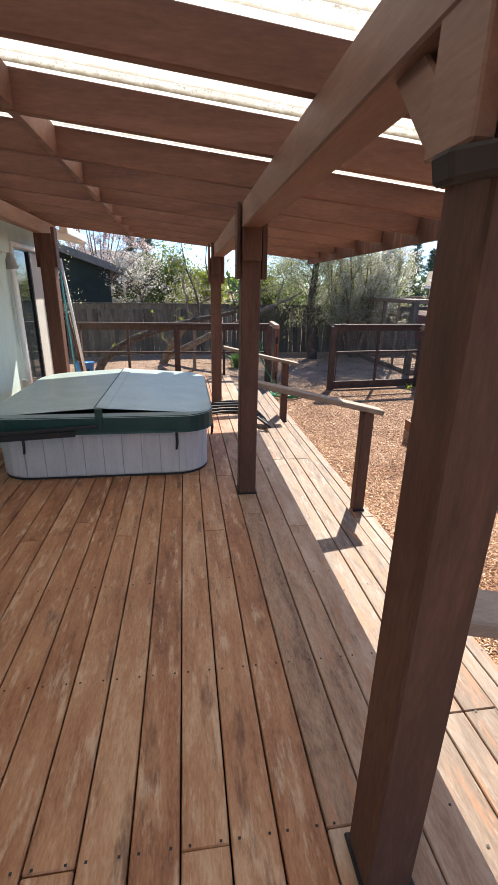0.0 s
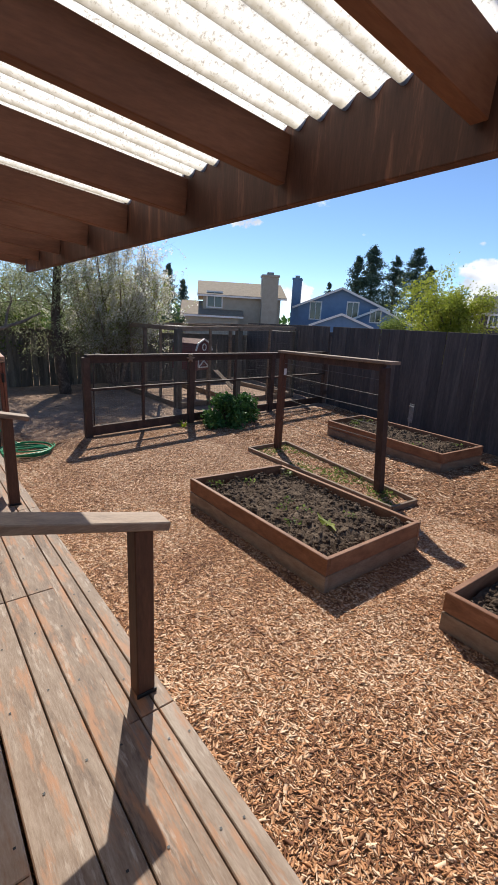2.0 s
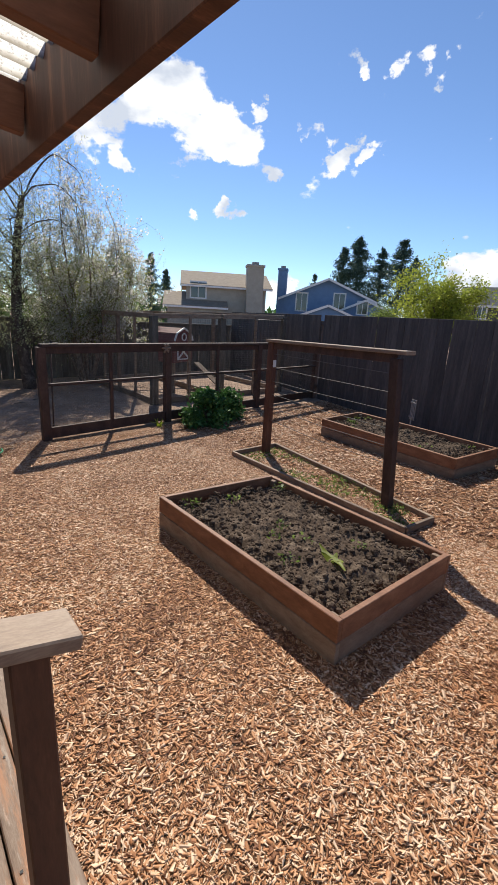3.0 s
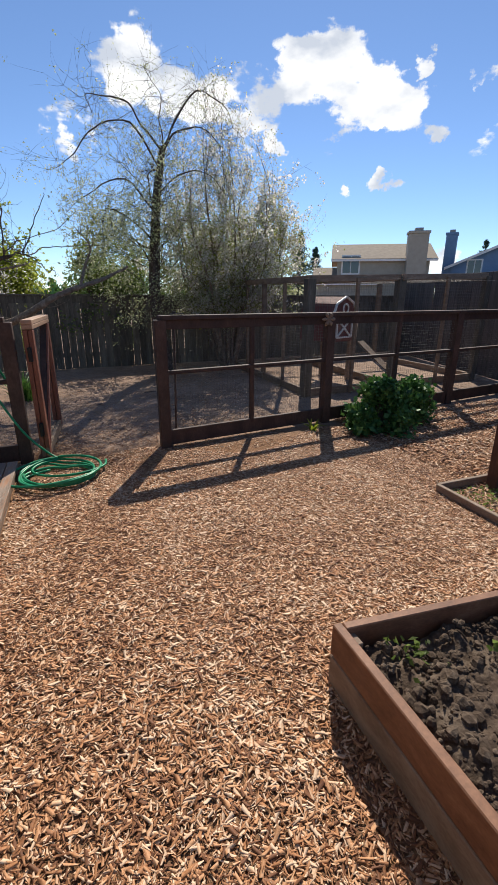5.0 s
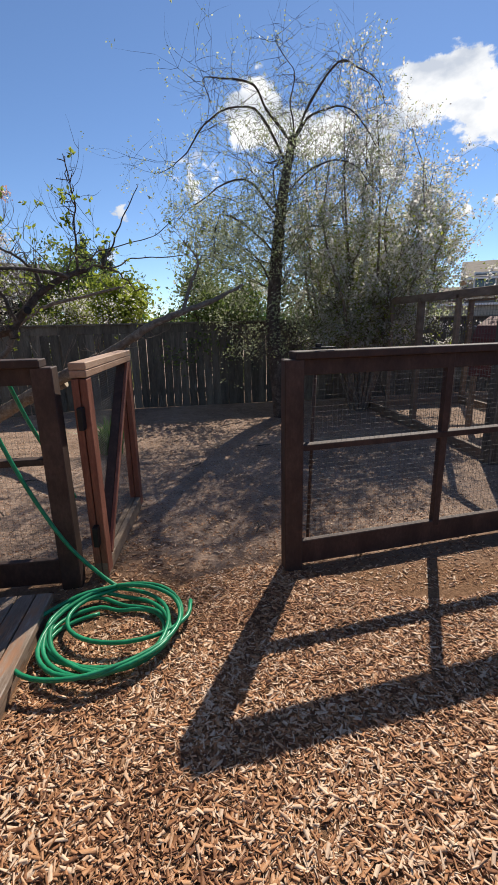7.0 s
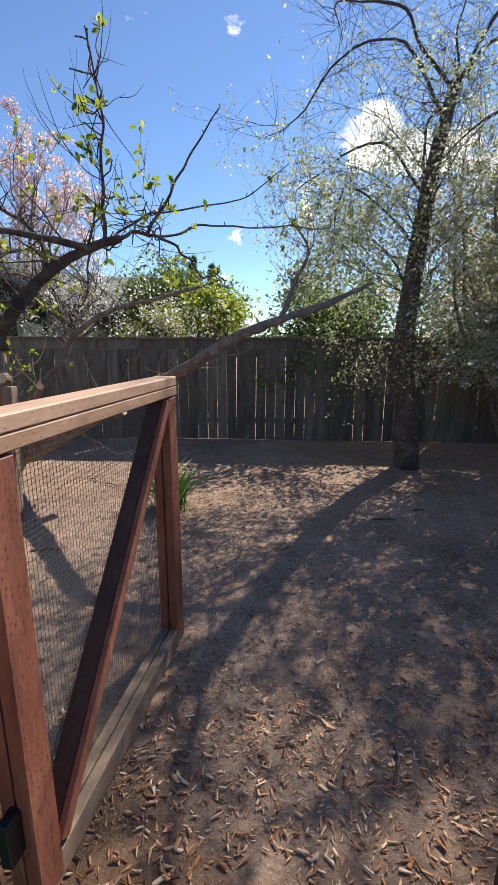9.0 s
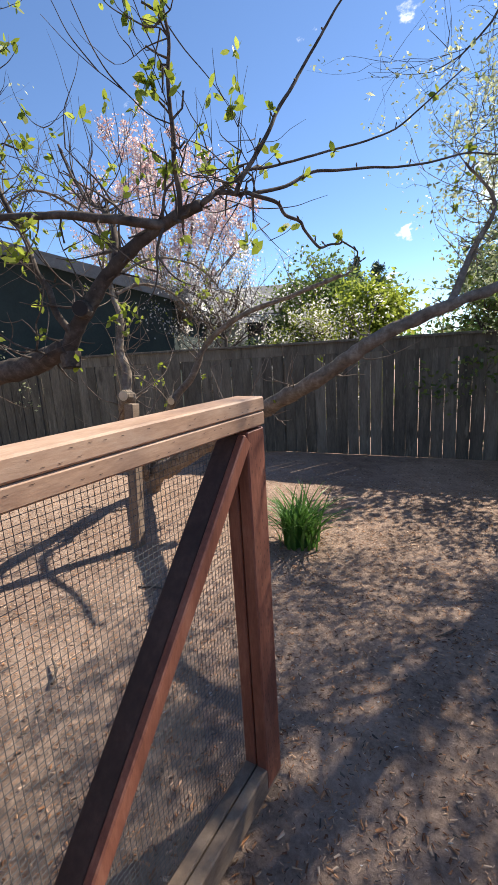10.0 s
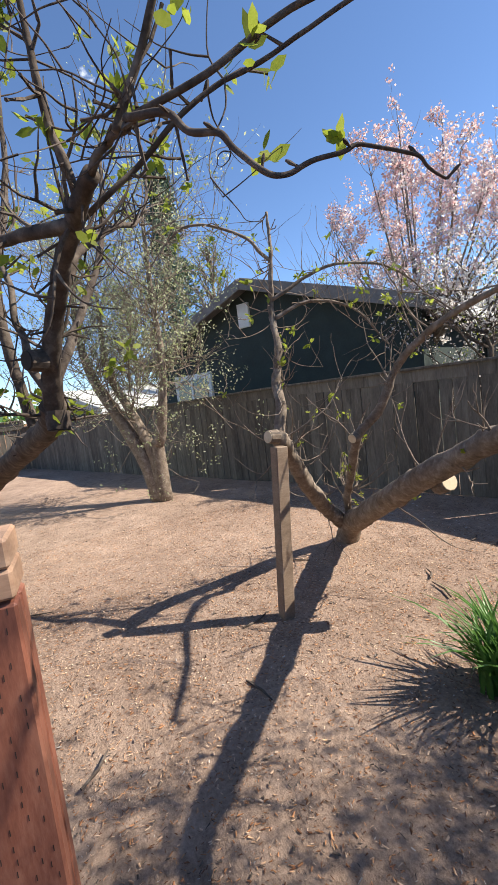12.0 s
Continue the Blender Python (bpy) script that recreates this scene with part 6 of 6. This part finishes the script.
build_pink_tree()
crown_tree("white blossoming tree beyond the fence", -1.5, 14.9, 2.9, 1.3, 1.0, BLOSSOM, 4500, 63, 0.042, 0.06, 0.3, LEAF_BRIGHT, 800, limbs=30)
crown_tree("white blossoming tree beyond the fence", 0.5, 15.2, 2.0, 1.0, 1.0, BLOSSOM, 3500, 81, 0.045, 0.07, 0.15, LEAF_BRIGHT, 5500, limbs=26)
crown_tree("bright yellow-green leafy tree behind the fence", 0.75, 16.6, 2.35, 0.8, 1.2, LEAF_BRIGHT, 12000, 65, 0.10, 0.1, 0.1, limbs=30)
crown_tree("dull green shrub tree behind the fence", 3.05, 14.5, 2.15, 1.15, 1.2, LEAF, 12000, 67, 0.07, 0.1, 0.05, LEAF_PALE, 3000, limbs=30)
crown_tree("leafy hedge tree behind the grey fence", 5.3, 14.9, 2.3, 1.5, 1.4, LEAF, 11000, 69, 0.085, 0.1, 0.05, BLOSSOM, 1800, limbs=30)
crown_tree("leafy hedge tree behind the grey fence", 7.2, 15.9, 2.7, 1.5, 1.2, LEAF_PALE, 9000, 71, 0.085, 0.1, 0.05, limbs=28)
crown_tree("mixed green hedge tree beyond the fence", -0.7, 18.0, 2.6, 1.6, 1.4, LEAF, 12000, 72, 0.1, 0.1, 0.05, limbs=28)
crown_tree("bare tall tree beyond the green house", -11.5, 15.5, 7.5, 1.8, 3.0, LEAF, 2500, 73, 0.08, 0.14, 0.25, limbs=42, column=True, bark=BARK_PALE)
crown_tree("bare tall tree beyond the green house", -14.5, 13.2, 7.0, 2.0, 3.0, LEAF, 1500, 75, 0.08, 0.14, 0.25, limbs=42, column=True, bark=BARK_PALE)
tx_, ty_ = polar(62.8, 21)
crown_tree("bright green leafy tree beyond the dark fence", tx_, ty_, 3.2, 1.9, 1.5, LEAF_BRIGHT, 26000, 77, 0.10, 0.12, 0.2, limbs=34)
tx_, ty_ = polar(56.5, 24)
crown_tree("bright green leafy tree beyond the dark fence", tx_, ty_, 2.3, 1.0, 0.8, LEAF, 9000, 79, 0.09, 0.1, 0.1, limbs=20)


def conifer(label, x, y, h, r, seed, n=15000):
    t = thing("conifer", label, "tree", group="far conifers")
    g = np.random.default_rng(seed)
    s = Soup()
    s.tube([(x, y, G), (x, y, G + h * 0.5), (x, y, G + h)], [h * 0.022, h * 0.014, 0.02], 7)
    part("trunk", s.mesh("trunk"), BARK, t)
    pos = []
    for k in range(120):
        f = g.uniform(0.10, 1.0)
        a = g.uniform(0, 2 * math.pi)
        L = r * (1.0 - f) ** 0.8 * g.uniform(0.55, 1.2) + 0.02 * h
        z = G + h * f
        m = int(n / 120)
        u = g.uniform(0.05, 1, m)
        w = 0.10 * L + 0.004 * h
        pos += list(zip(x + L * u * math.cos(a) + g.normal(0, w, m), y + L * u * math.sin(a) + g.normal(0, w, m), z + 0.18 * L * u * u - 0.15 * L + g.normal(0, 0.011 * h, m)))
    leaves("needles", pos, 0.022 * h, CONIFER, t, "", 0.3, 0.4, seed + 1)


for i, (az, r, el, wd) in enumerate(((50.9, 90, 8.4, 6.0), (52.6, 92, 9.6, 7.2), (55.3, 96, 8.4, 6.2), (57.6, 90, 9.4, 6.8), (59.0, 94, 7.4, 5.6), (27.5, 60, 6.6, 2.4), (29.3, 66, 5.0, 2.0), (47.6, 110, 5.4, 3.0), (-8.5, 34, 8.0, 1.5), (-6.5, 36, 7.8, 1.5), (-55.8, 26.4, 24.0, 2.4))):
    cx_, cy_ = polar(az, r)
    conifer("tall dark conifer far behind the houses", cx_, cy_, r * math.tan(radians(el)) + 1.7, wd, 100 + i)

# far belt of trees that closes the view low over the fences
def far_belt():
    g = np.random.default_rng(91)
    pos = []
    for k in range(9000):
        az = g.uniform(-110, 110)
        r = g.uniform(60, 75)
        top = 1.8 + 2.6 * (0.5 + 0.5 * noise.noise(Vector((az * 0.11, 0, 0)))) + 1.2 * noise.noise(Vector((az * 0.7, 3, 0)))
        x, y = polar(az, r)
        pos.append((x, y, G + g.uniform(0, 1) * top))
    o = leaves("far_woods", pos, 1.1, LEAF_DARK, None, "", 0.1, 0.7, 92)
    tagged(o, "distant belt of dark green trees", "woods", kind="stuff")


far_belt()


# ---- plants ----
def build_bush(x, y, r, h, seed, n=1700):
    b = thing("bush", "dense dark green leafy bush by the wire fence", "bush", group="bushes by the fence")
    g = np.random.default_rng(seed)
    s = Soup()
    pos = []
    for k in range(26):
        a, e = g.uniform(0, 2 * math.pi), g.uniform(0.1, 1.45)
        tip = Vector((x + r * math.cos(a) * math.cos(e) * g.uniform(0.8, 1.05), y + r * math.sin(a) * math.cos(e), G + h * math.sin(e)))
        s.tube(smooth_path([(x, y, G), ((x + tip.x) / 2, (y + tip.y) / 2, G + (tip.z - G) * 0.6), tip], 3), taper(7, 0.008, 0.003), 5)
        m = int(n / 26)
        pos += [(tip.x + g.normal(0, r * 0.24), tip.y + g.normal(0, r * 0.24), max(G + 0.02, tip.z - abs(g.normal(0, h * 0.22)))) for _ in range(m)]
    tagged(part("stem_mass", s.mesh("stem_mass"), BARK, b), kind="stuff")
    leaves("leaves", pos, 0.062, LEAF_DARK, b, "broad dark green leaves", 0.3, 0.75, seed + 1)


build_bush(5.36, 8.06, 0.32, 0.58, 201, 3000)
build_bush(5.90, 8.28, 0.26, 0.54, 203, 2200)
build_bush(5.02, 7.98, 0.16, 0.26, 205, 800)


def blades(name, label, x, y, z, n, length, width, seed, material, lean=0.5):
    """A tuft of arching strap leaves."""
    t = thing(name, label, "plant", (x, y, z))
    g = np.random.default_rng(seed)
    s = Soup()
    for k in range(n):
        a = g.uniform(0, 2 * math.pi)
        L = length * g.uniform(0.55, 1.15)
        le = lean * g.uniform(0.3, 1.5)
        w = width * g.uniform(0.7, 1.2)
        d = Vector((math.cos(a), math.sin(a), 0))
        sd = Vector((-d.y, d.x, 0))
        o = Vector((g.normal(0, length * 0.11), g.normal(0, length * 0.11), 0))
        vs = []
        for i in range(6):
            f = i / 5
            q = o + d * (L * le * f ** 1.6) + Vector((0, 0, L * (f - 0.42 * le * f ** 2.6)))
            ww = w * (1 - f ** 2.2) + 0.0006
            vs += [q - sd * ww, q + Vector((0, 0, -ww * 0.5)), q + sd * ww]
        s.add(vs, [(3 * i + j, 3 * i + j + 1, 3 * i + j + 4, 3 * i + j + 3) for i in range(5) for j in range(2)])
    tagged(part("blade_mass", s.mesh("blade_mass"), material, t), kind="stuff")


BLADE = surface("strap_leaf", ((0.05, 0.13, 0.022), (0.105, 0.225, 0.042), (0.18, 0.32, 0.08)), scale=8, rough=0.4, bump=0, island=0.12, transl=0.35)
blades("daylily_clump", "green strap-leaved clump growing from bare earth", 1.36, 11.05, G - 0.01, 200, 0.46, 0.011, 301, BLADE, 0.6)
wl = thing("fallen_leaf", "wilted pale green leaf lying on the soil", "leaf", (3.41, 3.76, G + 0.245), 70)
ws = Soup()
for k, (yaw_, ln_) in enumerate(((0.0, 0.34), (0.5, 0.17), (-0.7, 0.14))):
    dv, sv = Vector((math.cos(yaw_), math.sin(yaw_), 0)), Vector((-math.sin(yaw_), math.cos(yaw_), 0))
    row = []
    for i in range(7):
        u = i / 6
        q_ = dv * (ln_ * (u - 0.4)) + Vector((0, 0, 0.012 * math.sin(u * 7 + k)))
        w_ = 0.022 * math.sin(math.pi * min(1, u * 0.9 + 0.08))
        row += [q_ - sv * w_ + Vector((0, 0, 0.008)), q_, q_ + sv * w_ + Vector((0, 0, 0.01 * math.cos(u * 5)))]
    ws.add(row, [(3 * i + j, 3 * i + j + 1, 3 * i + j + 4, 3 * i + j + 3) for i in range(6) for j in range(2)])
part("blade", ws.mesh("blade"), LEAF_BRIGHT, wl, smooth=True)
blades("weed_plant", "small green weed at the foot of the fence", 4.55, 8.22, G, 12, 0.16, 0.014, 305, LEAF_BRIGHT, 0.8)


# ---- small garden things ----
def small_things():
    b = thing("batten", "pale weathered batten leaning on the dark fence", "batten")
    part("strip", st((7.86, 4.72, G + 0.02), (7.97, 4.80, 1.12), 0.028, 0.015, 0.002), GREYFENCE, b)
    o = thing("garden_ornament", "small pale grey slatted garden ornament by the fence", "ornament", (7.95, 5.86, G), 60)
    for i in range(4):
        part("slat", bx((-0.06 + 0.04 * i, 0, 0.42), (0.018, 0.012, 0.34), None, 0.002), CONCRETE, o)
    for z in (0.30, 0.54):
        part("bar", bx((0, 0.011, z), (0.17, 0.009, 0.02), None, 0.002), CONCRETE, o)
    part("stake", bx((0, 0.014, 0.14), (0.02, 0.014, 0.30), None, 0.002), CONCRETE, o)
    k = thing("plant_label", "white plastic plant tag hanging on the trellis", "plant tag")
    part("tag", bx((5.13, 6.275, 0.85), (0.05, 0.004, 0.09), None, 0.001), WHITE, k)
    s = Soup()
    s.tube([(5.13, 6.275, 0.89), (5.13, 6.28, 0.97)], [0.0015] * 2, 5)
    part("tie", s.mesh("tie"), RUBBER, k)
    # latch on the fence by the gateway
    l = thing("gate_latch", "dark iron gate latch on the fence rail", "latch")
    part("plate", bx((3.05, 8.25, 0.945), (0.12, 0.035, 0.008), None, 0.002), BLACKIRON, l)
    part("knob", bx((3.02, 8.25, 0.958), (0.03, 0.02, 0.02), None, 0.004), BLACKIRON, l)
    # thin rod standing inside the fence panel
    r = thing("fence_stake", "thin rusty steel stake driven beside the fence", "stake")
    s = Soup()
    s.tube([(3.02, 8.42, G), (3.05, 8.40, 0.86)], [0.011, 0.011], 7)
    part("rod", s.mesh("rod"), DARKWOOD, r, smooth=True)
    # fallen sticks
    g = np.random.default_rng(404)
    for i in range(14):
        x, y, a, L = g.uniform(-1.5, 4.0), g.uniform(8.7, 12.5), g.uniform(0, 6.28), g.uniform(0.1, 0.3)
        t = thing("fallen_twig", "dry brown twig lying on bare earth", "twig", (x, y, G), group="fallen twigs")
        s = Soup()
        s.tube([(-L / 2 * math.cos(a), -L / 2 * math.sin(a), 0.012), (0.02, 0.01, 0.016), (L / 2 * math.cos(a), L / 2 * math.sin(a), 0.012)], [0.006, 0.007, 0.003], 5)
        part("stick", s.mesh("stick"), BARK, t)


small_things()
